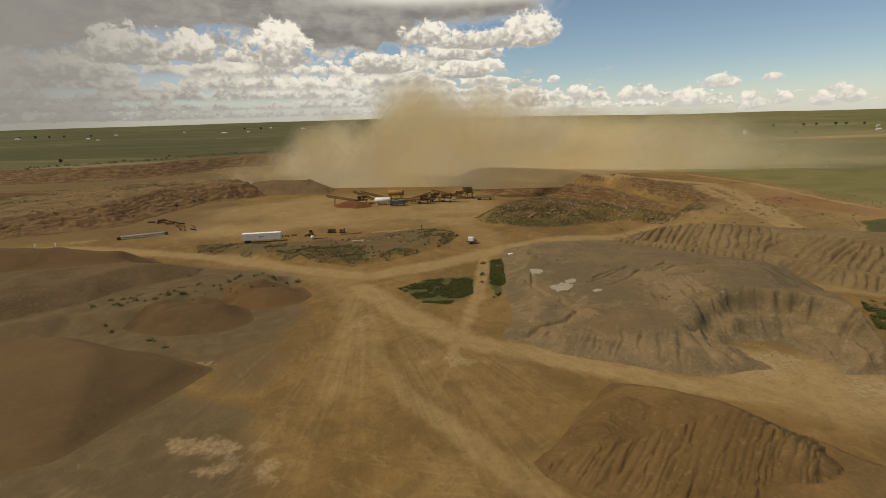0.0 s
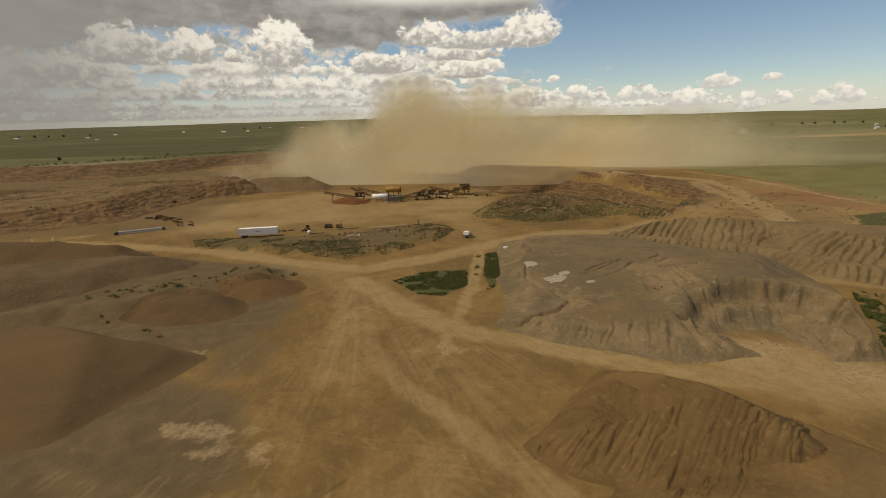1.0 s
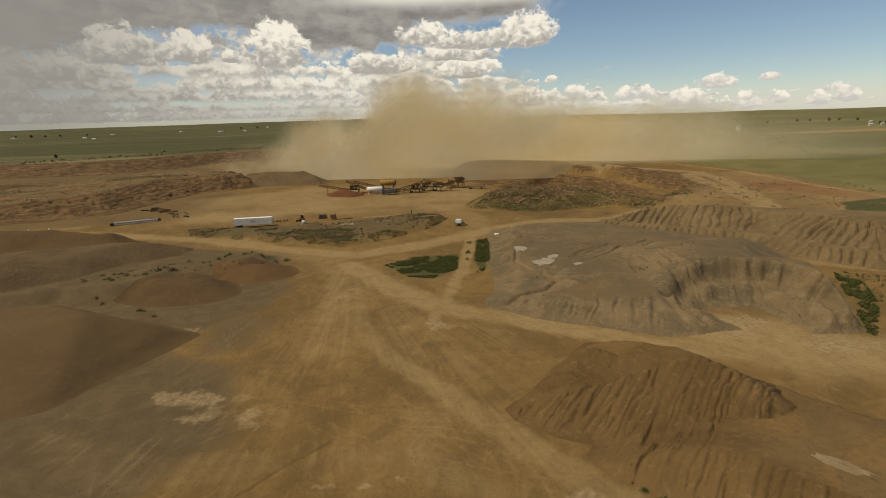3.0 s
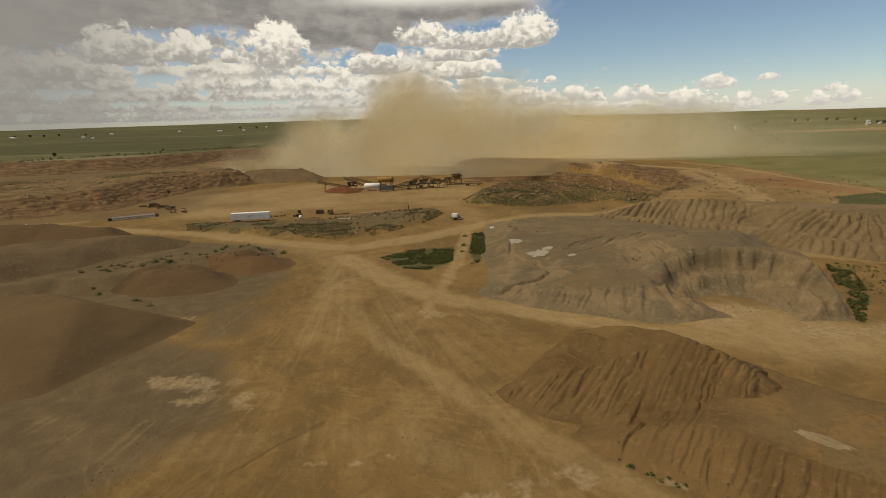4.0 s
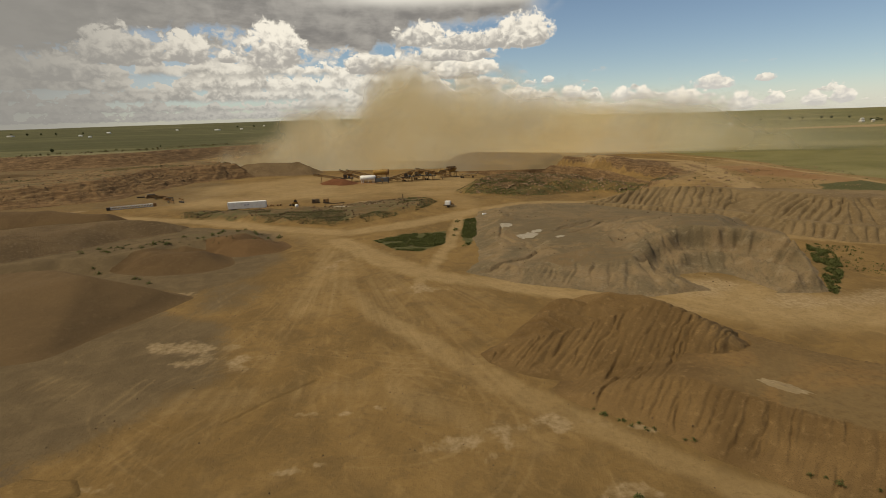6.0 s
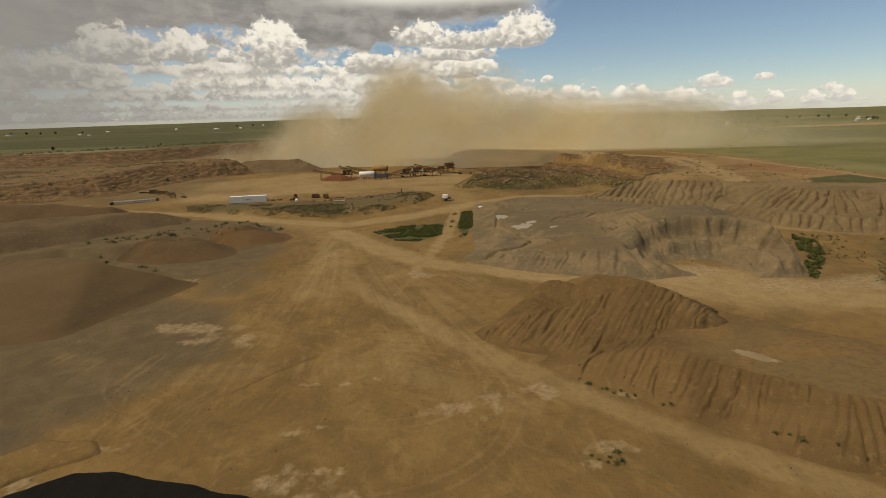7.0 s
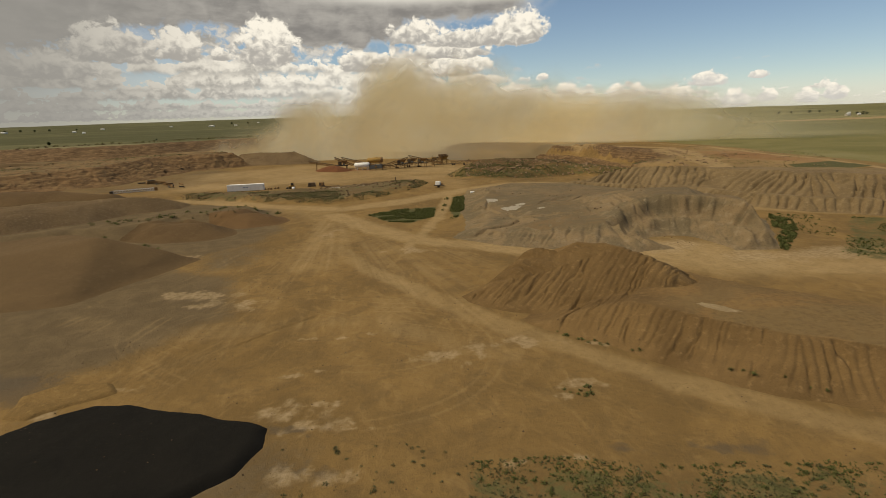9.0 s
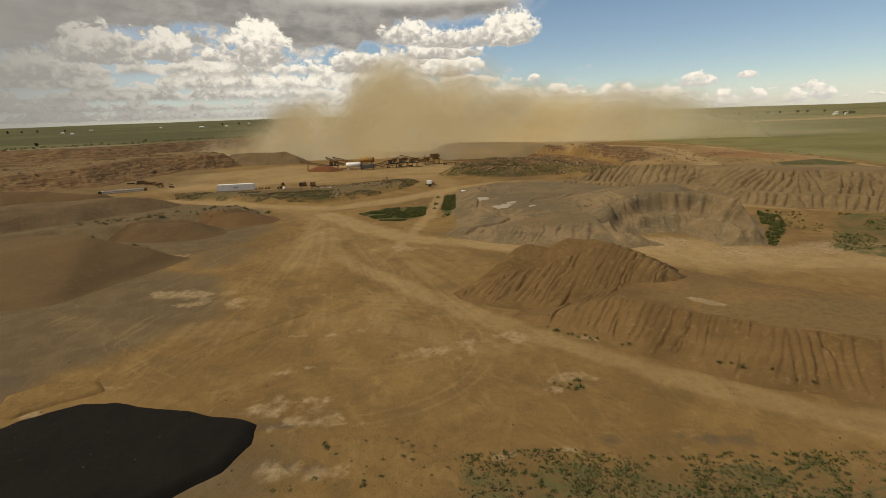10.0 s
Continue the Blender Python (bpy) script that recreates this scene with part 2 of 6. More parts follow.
    # the open grassland with its broad faded strips
    long = n.noise(n.scaled(at, 0.0011, 0.0046, 1.0), 1.0, 6.0, 0.6, 0.5)
    tuft = n.noise(at, 0.06, 6.0, 0.7)
    prairie = n.mix(n.ramp(long, 0.36, 0.64), (0.130, 0.122, 0.042), (0.205, 0.180, 0.070))
    # cloud shade over the western plain, put into the grass colour
    west_shade = n.ramp(n.add("ShaderNodeSeparateXYZ", i0=at).outputs[0], 60.0, -160.0)
    prairie = n.mix(n.math("MULTIPLY", west_shade, 0.75), prairie, n.mix(n.ramp(long, 0.4, 0.62), (0.055, 0.058, 0.026), (0.085, 0.085, 0.039)))
    prairie = n.mix(n.math("MULTIPLY", n.ramp(tuft, 0.55, 0.75), 0.35), prairie, (0.22, 0.185, 0.09))
    prairie = n.mix(n.math("MULTIPLY", n.ramp(long, 0.56, 0.72), 0.45), prairie, (0.30, 0.255, 0.14))
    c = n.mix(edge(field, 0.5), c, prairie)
    c = n.mix(n.math("MULTIPLY", n.ramp(n.math("MULTIPLY_ADD", clod, 0.5, n.math("MULTIPLY", fine, 0.5)), 0.49, 0.36), 0.30), c, (0.085, 0.056, 0.026))
    relief = n.math("ADD", n.math("MULTIPLY", clod, 1.0), n.math("ADD", n.math("MULTIPLY", fine, 0.35), n.math("MULTIPLY", streak, 0.5)))
    surface(n, n.mix(0.15, c, (0.0, 0.0, 0.0)), 0.95, relief, 0.6, 0.35)
    return m


def strata_material():
    """Banded broken rock with dark cracks and dusty ledges."""
    m, n = material("shelf_rock")
    at = n.add("ShaderNodeTexCoord").outputs["Object"]
    band = n.noise(n.scaled(at, 0.09, 0.09, 1.2), 1.0, 9.0, 0.75, 0.6)
    crack = n.noise(n.scaled(at, 1.0, 1.0, 0.5), 0.55, 8.0, 0.7, 0.8)
    dust = n.noise(at, 0.12, 6.0, 0.65, 0.5)
    c = n.mix(n.ramp(band, 0.42, 0.58), (0.118, 0.070, 0.034), (0.200, 0.124, 0.060))
    c = n.mix(n.math("MULTIPLY", n.ramp(dust, 0.50, 0.64), 0.6), c, (0.20, 0.130, 0.062))
    c = n.mix(n.math("MULTIPLY", n.ramp(crack, 0.45, 0.33), 0.6), c, (0.075, 0.048, 0.026))
    flat = n.add("ShaderNodeAttribute")
    flat.attribute_name = "flatness"
    soil = n.mix(n.ramp(dust, 0.40, 0.60), (0.125, 0.100, 0.050), (0.205, 0.135, 0.064))
    c = n.mix(n.math("MULTIPLY", flat.outputs["Fac"], n.ramp(crack, 0.30, 0.55)), c, soil)
    surface(n, c, 0.95, n.math("ADD", crack, n.math("MULTIPLY", band, 0.6)), 0.9, 0.8)
    return m


GROUND = ground_material()
HEAP_SOIL = earth("heap_soil", (0.132, 0.081, 0.033), (0.194, 0.121, 0.050), (0.265, 0.172, 0.078), flat_tone=(0.20, 0.134, 0.058))
YARD_SOIL = earth("yard_soil", DIRT_DARK, DIRT, DIRT_PALE)
GREY_SPOIL = earth("grey_spoil", (0.155, 0.119, 0.068), (0.245, 0.172, 0.093), (0.33, 0.26, 0.165), 0.5, 0.11, 1.0, flat_tone=(0.150, 0.112, 0.062))
BANK_SOIL = earth("bank_soil", (0.165, 0.115, 0.058), (0.225, 0.158, 0.080), (0.32, 0.235, 0.128), 0.8)
SHELF_ROCK = strata_material()
BLACK_FINES = earth("black_fines", (0.0095, 0.0085, 0.0065), (0.012, 0.0105, 0.008), (0.017, 0.015, 0.011), 1.2, 0.1, 0.3)
GRAVEL = earth("brown_gravel", (0.185, 0.125, 0.065), (0.25, 0.170, 0.089), (0.38, 0.275, 0.16), 1.3, 0.09, 1.0, 1.2)
FINES = earth("brown_fines", (0.110, 0.069, 0.032), (0.136, 0.086, 0.040), (0.17, 0.113, 0.056), 1.0, 0.06, 0.35)
DARK_FINES = earth("dark_fines", (0.122, 0.079, 0.038), (0.150, 0.097, 0.046), (0.18, 0.121, 0.061), 1.0, 0.05, 0.35)
RED_FINES = earth("reddish_fines", (0.132, 0.078, 0.035), (0.158, 0.093, 0.041), (0.19, 0.116, 0.054), 1.0, 0.06, 0.35)
CINDER = earth("red_cinder", (0.135, 0.055, 0.024), (0.18, 0.075, 0.032), (0.22, 0.105, 0.05), 1.4, 0.1, 0.5)
ROCK = earth("sandstone", (0.20, 0.130, 0.075), (0.31, 0.21, 0.125), (0.42, 0.31, 0.20), 0.8, 0.3)
WHITE_PAINT = plain("white_paint", (0.78, 0.77, 0.73), 0.5, (0.55, 0.48, 0.38), 0.8, 0.0, 0.45)
RUST = plain("rusty_steel", (0.25, 0.15, 0.065), 0.8, (0.10, 0.055, 0.03), 1.5)
YELLOW = plain("worn_yellow_paint", (0.36, 0.22, 0.06), 0.65, (0.15, 0.085, 0.04), 1.2, 0.0, 0.7)
DARK_STEEL = plain("dark_steel", (0.07, 0.062, 0.052), 0.6, (0.14, 0.09, 0.05), 1.5)
BLUE_STEEL = plain("grey_steel", (0.11, 0.12, 0.125), 0.6, (0.15, 0.11, 0.07), 1.5)
RUBBER = plain("black_rubber", (0.02, 0.02, 0.02), 0.8, (0.07, 0.05, 0.035), 2.0)
ROOF_TIN = plain("pale_roof_tin", (0.62, 0.62, 0.60), 0.45, (0.45, 0.42, 0.38), 0.5)
HOUSE_WALL = plain("house_wall", (0.55, 0.50, 0.42), 0.8)
TIMBER = plain("grey_timber", (0.16, 0.115, 0.07), 0.85, (0.09, 0.065, 0.04), 2.0)
SIGN_INK = plain("faded_ink", (0.20, 0.22, 0.28), 0.6)


def leaves(name, dark, light):
    m, n = material(name)
    at = n.add("ShaderNodeTexCoord").outputs["Object"]
    one = n.add("ShaderNodeNewGeometry").outputs["Random Per Island"]
    c = n.mix(n.math("MULTIPLY_ADD", n.noise(at, 0.6, 3.0), 0.5, n.math("MULTIPLY", one, 0.5)), dark, light)
    a = n.add("ShaderNodeBsdfDiffuse", Color=c)
    t = n.add("ShaderNodeBsdfTranslucent", Color=c)
    both = n.add("ShaderNodeMixShader", i0=0.3, i1=a.outputs[0], i2=t.outputs[0])
    n.add("ShaderNodeOutputMaterial", Surface=both.outputs[0])
    return m


WEED = leaves("green_weed", (0.062, 0.076, 0.026), (0.140, 0.142, 0.052))
SAGE = leaves("sage_brush", (0.080, 0.078, 0.036), (0.180, 0.164, 0.080))
TREE_LEAF = leaves("tree_leaf", (0.022, 0.032, 0.014), (0.05, 0.062, 0.026))


def dust_material():
    m, n = material("blown_dust")
    at = n.add("ShaderNodeTexCoord").outputs["Object"]
    thick = n.add("ShaderNodeAttribute")
    thick.attribute_name = "thickness"
    swirl = n.noise(at, 0.03, 5.0, 0.5, 0.4)
    alpha = n.math("MULTIPLY", thick.outputs["Fac"], n.math("MULTIPLY_ADD", swirl, 1.1, 0.45, True), 0.0, True)
    c = n.mix(n.ramp(n.noise(at, 0.02, 3.0), 0.35, 0.65), (0.96, 0.82, 0.51), (0.98, 0.89, 0.64))
    a = n.add("ShaderNodeBsdfDiffuse", Color=c, Normal=(-0.42, -0.38, 0.82))
    t = n.add("ShaderNodeBsdfTranslucent", Color=c)
    body = n.add("ShaderNodeMixShader", i0=0.4, i1=a.outputs[0], i2=t.outputs[0])
    clear = n.add("ShaderNodeBsdfTransparent")
    both = n.add("ShaderNodeMixShader", i0=alpha, i1=clear.outputs[0], i2=body.outputs[0])
    n.add("ShaderNodeOutputMaterial", Surface=both.outputs[0])
    return m


DUST = dust_material()


# ---------------------------------------------------------------- terrain
def hashed(i, j, seed):
    k = (i.astype(np.int64) * 374761393 + j.astype(np.int64) * 668265263 + seed * 974711) & 0x7FFFFFFF
    k = ((k ^ (k >> 13)) * 1274126177) & 0x7FFFFFFF
    return ((k ^ (k >> 16)) & 0xFFFF) / 65535.0


def grain(x, y, seed=0):
    """Smooth value noise, 0 to 1."""
    i, j = np.floor(x), np.floor(y)
    u, v = x - i, y - j
    u, v = u * u * (3 - 2 * u), v * v * (3 - 2 * v)
    a, b = hashed(i, j, seed), hashed(i + 1, j, seed)
    c, d = hashed(i, j + 1, seed), hashed(i + 1, j + 1, seed)
    return (a * (1 - u) + b * u) * (1 - v) + (c * (1 - u) + d * u) * v


def fbm(x, y, size, octaves=4, seed=0):
    """Layered noise about 0, from -0.5 to 0.5."""
    total, gain, norm = 0.0, 1.0, 0.0
    for k in range(octaves):
        total = total + gain * (grain(x / size + 17.3 * k, y / size - 9.1 * k, seed + k) - 0.5)
        norm, gain, size = norm + gain, gain * 0.5, size * 0.5
    return total / norm * 1.5


def step(low, high, v):
    t = np.clip((v - low) / (high - low), 0, 1)
    return t * t * (3 - 2 * t)


def softmin(a, b, k):
    h = np.clip(0.5 + 0.5 * (b - a) / k, 0, 1)
    return b * (1 - h) + a * h - k * h * (1 - h)


def line_near(x, y, line, closed=False):
    """Distance to a line of points, and the way along it of the nearest point."""
    best, along, start = np.full(x.shape, 1e9), np.zeros(x.shape), 0.0
    points = list(line) + ([line[0]] if closed else [])
    for (ax, ay), (bx, by) in zip(points, points[1:]):
        dx, dy = bx - ax, by - ay
        length = math.hypot(dx, dy)
        t = np.clip(((x - ax) * dx + (y - ay) * dy) / length**2, 0, 1)
        d = np.hypot(x - ax - t * dx, y - ay - t * dy)
        near = d < best
        best, along = np.where(near, d, best), np.where(near, start + t * length, along)
        start += length
    return best, along


def area(x, y, outline):
    """Depth inside an outline (negative outside), and the way along its edge."""
    d, along = line_near(x, y, outline, True)
    inside = np.zeros(x.shape, bool)
    for (ax, ay), (bx, by) in zip(outline, outline[1:] + outline[:1]):
        if ay != by:
            inside ^= ((ay > y) != (by > y)) & (x < ax + (y - ay) * (bx - ax) / (by - ay))
    return np.where(inside, d, -d), along


def gullies(along, depth, spacing, seed=0):
    """Rain channels that run down a slope: 0 on the ribs, 1 in the channel."""
    bend = (grain(along / spacing / 1.7, depth / 4.0, seed + 5) - 0.5) * 0.9
    r = grain(along / spacing + bend, depth * 0.02, seed)
    r2 = grain(along / spacing * 2.3 + bend * 1.5, depth * 0.05, seed + 9)
    return np.clip(1 - np.abs(r - 0.5) * 5.5, 0, 1) + 0.5 * np.clip(1 - np.abs(r2 - 0.5) * 6.0, 0, 1)


def tops(px, py):
    """Heights of many spots, on the ground or on the heaps."""
    best = land(px, py)
    for xs, ys, z in TOPS:
        k = (px > xs[0]) & (px < xs[-1]) & (py > ys[0]) & (py < ys[-1])
        if k.any():
            best[k] = np.maximum(best[k], z[np.searchsorted(ys, py[k]), np.searchsorted(xs, px[k])])
    return best


def rills(along, depth, spacing, seed=0, sharp=20.0):
    """Narrow, sharp rain cuts."""
    bend = (grain(along / spacing / 1.5, depth / 4.0, seed + 5) - 0.5) * 0.8 + (grain(along / spacing / 0.6, depth / 1.1, seed + 6) - 0.5) * 0.35
    r = grain(along / spacing + bend, depth * 0.05, seed)
    deep = step(0.25, 0.7, grain(along / spacing / 2.5, depth / 9.0, seed + 7))
    return np.clip(1.2 - np.abs(r - 0.5) * sharp, 0, 1) * (0.15 + deep)


def near_box(x, y, points, margin):
    px, py = [p[0] for p in points], [p[1] for p in points]
    return (x > min(px) - margin) & (x < max(px) + margin) & (y > min(py) - margin) & (y < max(py) + margin)


def area_near(x, y, outline, margin=30.0):
    """As area(), but quick: far from the outline it just says far outside."""
    d, along = np.full(x.shape, -99.0), np.zeros(x.shape)
    k = near_box(x, y, outline, margin)
    if k.any():
        d[k], along[k] = area(x[k], y[k], outline)
    return d, along


def line_close(x, y, line, margin=40.0):
    d = np.full(x.shape, 99.0)
    k = near_box(x, y, line, margin)
    if k.any():
        d[k] = line_near(x[k], y[k], line)[0]
    return d


PLATEAU = [(62, 192), (80, 170), (106, 143), (125, 134), (145, 127), (175, 112), (420, 40), (6000, -900), (6000, 6000), (-6000, 6000),
           (-6000, 260), (-900, 322), (-560, 424), (-410, 480), (-349, 480), (-305, 493), (-268, 526), (-243, 592), (-190, 612), (-90, 690),
           (-30, 560), (-14, 478), (26, 430), (62, 398), (88, 378), (110, 358), (114, 334), (118, 302), (128, 276), (118, 258), (108, 244), (90, 226), (70, 207)]
MESA = [(-420, 150), (-300, 192), (-232, 224), (-196, 248), (-170, 262), (-161, 300), (-152, 329), (-138, 343), (-124, 352), (-130, 372), (-165, 410), (-225, 424), (-310, 380), (-430, 330)]
RIDGE = [(10, 250), (16, 232), (24, 221), (37, 216), (55, 226), (74, 237), (92, 227), (110, 222), (117, 233), (104, 247), (90, 260), (72, 277), (56, 292), (36, 289), (18, 268)]
BERM = [(-110, 206), (-104, 199), (-80, 190), (-64, 183), (-51, 179), (-37, 171), (-22, 178), (-4, 190), (2, 204), (-6, 224), (-21, 222),
        (-42, 214), (-64, 212), (-96, 212)]
TERRACE = [(-260, 90), (-140, 100), (-104, 114), (-84, 120), (-74, 134), (-60, 141), (-51, 150), (-56, 163), (-80, 170), (-118, 186), (-210, 196), (-300, 150)]


def land(x, y):
    """Height of the ground, worked out strip by strip."""
    x, y = np.asarray(x, float), np.asarray(y, float)
    fx, fy, out = x.ravel(), y.ravel(), np.empty(x.size)
    for k in range(0, x.size, 16384):
        out[k : k + 16384] = relief(fx[k : k + 16384], fy[k : k + 16384])
    return out.reshape(x.shape)


DEEP = [(44, 306), (70, 296), (96, 274), (116, 266), (114, 300), (110, 334), (106, 356), (86, 375), (60, 396), (24, 428), (-4, 440), (14, 360)]


def relief(x, y):
    """Height of the natural ground and the pit."""
    far = np.hypot(x, y)
    z = -1.0 * step(115, 40, y) + 3.4 * np.exp(-(((x - 22) / 42) ** 2) - ((y - 200) / 38) ** 2)
    z = z + 0.5 * fbm(x, y, 40, 3, 3) + 0.10 * fbm(x, y, 5, 3, 8) + 0.6 * step(250, 330, y)
    for outline, shape in ((TERRACE, terrace), (BERM, berm), (RIDGE, ridge)):
        k = near_box(x, y, outline, 12)
        if k.any():
            z[k] = shape(x[k], y[k], z[k])
    z = z - 9.5 * step(0.0, 5.0, area_near(x, y, DEEP)[0] + 3 * fbm(x, y, 12, 3, 37))
    k = (far < 1000) & (y > 60)
    if k.any():
        z[k] = plateau(x[k], y[k], z[k])
    k = ~k & ((far >= 1000) & (y > 60))
    z[k] = 7.6 + 4.4 * step(40, -40, x[k])
    # the open land climbs very gently to low hills on the skyline
    k = far > 450
    if k.any():
        x, y, far = x[k], y[k], far[k]
        climb = step(700, 4700, far) * (1 - 0.75 * step(-500, 2200, x))
        hills = 30 * climb + 14 * step(2500, 4600, far) * np.clip(fbm(x, y, 1500, 4, 71) + 0.18, -0.2, 1)
        hills = hills + -14 * step(3300, 4500, far) * step(700, 2300, x) * (0.8 + 0.5 * fbm(x, y, 900, 3, 75))
        z[k] += hills + 3.0 * step(500, 1200, far) * fbm(x, y, 500, 3, 73)
    return z


def terrace(x, y, z):
    d = area(x, y, TERRACE)[0] + 3.5 * fbm(x, y, 11, 3, 21)
    return z + softmin(0.48 * np.maximum(d, 0), 3.3 + 0.6 * fbm(x, y, 16, 3, 23), 0.4) * (d > 0)


def berm(x, y, z):
    d = area(x, y, BERM)[0] + 3.0 * fbm(x, y, 9, 3, 31)
    return z + softmin(0.45 * np.maximum(d, 0), 1.7 + 1.5 * fbm(x, y, 8, 3, 33), 0.5) * (d > 0)


def ridge(x, y, z):
    d = area(x, y, RIDGE)[0] + 4.0 * fbm(x, y, 14, 4, 41)
    cap = 2.2 + 4.0 * step(224, 262, y + 0.3 * (x - 40)) - 3.4 * step(66, 98, x) + 2.6 * fbm(x, y, 8, 4, 43)
    return z + softmin(0.5 * np.maximum(d, 0), cap, 1.0) * (d > 0)


def plateau(x, y, z):
    d, along = area(x, y, PLATEAU)
    left = step(40, -40, x)
    near_bank = step(240, 200, y) * step(40, 60, x)
    d = d + (9.0 - 7.0 * near_bank - 4.5 * step(0, 60, x) * step(260, 290, y)) * fbm(x, y, 24, 5, 61)
    top = 7.6 + 4.4 * left + 0.9 * fbm(x, y, 60, 3, 63)
    slope = (0.24 + 0.76 * (1 - near_bank)) * (1 - 0.62 * left) * (1 + 1.2 * step(40, 80, x) * step(270, 300, y))
    wall = softmin(slope * np.maximum(d, 0), top, 1.6) * (d > 0)
    k = (d > -1) & (d < 52)
    if k.any():
        w, bank = wall[k], near_bank[k]
        dk = d[k] * (1 - 0.62 * left[k])
        w = w - (1.3 - 0.5 * bank) * gullies(along[k], dk, 5.5, 65) * step(0.0, 4.0, dk) * step(17, 10, dk)
        w = w + 0.95 * np.sin(w * 2.4 + 4 * fbm(x[k], y[k], 30, 2, 67)) * (1 - bank) * step(0.5, 3, w) * step(13, 9, dk)
        wall[k] = w
    return np.where(d > 0, np.maximum(z * step(30, 0, d), wall), z)


def spread(start, stop, first, ratio, most):
    out, v, s = [], start, first
    while v < stop:
        v += s
        s = min(s * ratio, most(v) if callable(most) else most)
        out.append(min(v, stop))
    return out


def outer_axes():
    """Coarse lines of the ground sheet, closer together over the quarry."""
    side = spread(308, 4600, 2.2, 1.035, 90)
    ahead = spread(440, 4850, 2.2, 1.03, 70)
    back = spread(0, 900, 2.2, 1.14, 90)
    xs = np.array([-v for v in reversed(side)] + list(2.2 * np.arange(-140, 141)) + side)
    ys = np.array([-v for v in reversed(back)] + list(2.2 * np.arange(0, 201)) + ahead)
    return xs, ys


def finer(xs, low, high, parts=3):
    """The lines between low and high, each gap split."""
    xs = xs[(xs > low - 0.01) & (xs < high + 0.01)]
    k = np.arange((len(xs) - 1) * parts + 1) / parts
    return np.interp(k, np.arange(len(xs)), xs)


def grid_mesh(name, xs, ys, z, keep=None):
    """A mesh over a rectangular grid of heights; keep: which vertices matter."""
    nx, ny = len(xs), len(ys)
    gx, gy = np.meshgrid(xs, ys)
    co = np.stack([gx, gy, z], -1).reshape(-1, 3)
    i = np.arange(nx * ny).reshape(ny, nx)
    quads = np.stack([i[:-1, :-1], i[:-1, 1:], i[1:, 1:], i[1:, :-1]], -1).reshape(-1, 4)
    if keep is not None:
        quads = quads[keep.reshape(-1)[quads].any(1)]
        used = np.unique(quads)
        renumber = np.zeros(nx * ny, int)
        renumber[used] = np.arange(len(used))
        co, quads = co[used], renumber[quads]
    return sheet_mesh(name, co, quads)


def sheet_mesh(name, co, quads):
    me = bpy.data.meshes.new(name)
    me.vertices.add(len(co))
    me.vertices.foreach_set("co", co.astype(np.float32).ravel())
    me.loops.add(quads.size)
    me.loops.foreach_set("vertex_index", quads.astype(np.int32).ravel())
    me.polygons.add(len(quads))
    me.polygons.foreach_set("loop_start", np.arange(0, quads.size, 4, dtype=np.int32))
    me.update(calc_edges=True)
    me.polygons.foreach_set("use_smooth", np.ones(len(quads), bool))
    return me


ROADS = [  # centre line, width, strength
    ([(-420, 190), (-250, 208), (-192, 214), (-160, 214), (-126, 203), (-87, 190), (-47, 167), (-30, 160), (-8, 169), (22, 184), (48, 198), (66, 200), (92, 226)], 6.5, 0.75),
    ([(-60, 172), (-38, 156), (-29, 140), (-25, 118), (-24, 90)], 9.0, 0.42),
    ([(-30, 148), (-14, 124), (0, 108), (20, 97), (38, 87), (56, 80), (90, 72), (140, 60)], 6.0, 0.75),
    ([(-26, 112), (-12, 84), (2, 66), (16, 47), (32, 31), (52, 16), (90, -8)], 3.6, 0.52),
    ([(9.5, 174), (5.2, 142), (-1.3, 112), (-4, 100)], 2.6, 0.7),
    ([(118, 172), (130, 205), (146, 262), (150, 300), (120, 345), (90, 420)], 6.0, 0.9),
    ([(66, 168), (100, 138), (122, 126), (150, 118), (220, 100)], 4.0, 0.6),
    ([(130, 460), (171, 310), (174, 279), (174.5, 235), (175, 200), (168, 158), (160, 136)], 2.6, 0.95),
    ([(181, 295), (192, 260), (207, 238), (240, 210)], 1.4, 0.7),
    ([(141, 294), (131, 235), (119, 179), (112, 160)], 4.5, 0.8),
    ([(-60, 60), (-40, 52), (-10, 56), (12, 40)], 4.0, 0.3),
    ([(-100, 240), (-60, 250), (0, 245), (10, 215), (14, 190)], 9.0, 0.4),
]
GRASS = [  # outline, strength
    ([(-19, 147), (-11, 154), (4.6, 157), (3.6, 140), (-4, 132), (-11, 134)], 1.0),
    ([(11, 170), (15.5, 171), (14, 148), (10, 135), (8.6, 150)], 1.0),
    ([(105.8, 130.1), (107.9, 122.5), (96.8, 102.3), (82.4, 84.9), (81.7, 87.1), (89.6, 101.2), (97.8, 116.4)], 0.5),
    ([(122, 118), (180, 110), (160, 70), (97, 74), (92, 82)], 0.52),
    (BERM, 0.38), (RIDGE, 0.5), ([(150, 187), (171, 193), (172, 172), (145, 160), (137, 164)], 0.8),
    ([(5, 17), (13, 17.5), (24, 15), (36, 15), (50, 13), (60, 2), (30, 2), (4, 6)], 0.44),
    ([(-86, 150), (-70, 156), (-56, 158), (-60, 146), (-72, 140)], 0.35),
    ([(-300, 372), (-240, 378), (-160, 374), (-150, 350), (-190, 320), (-230, 300), (-330, 300)], 0.33),
]
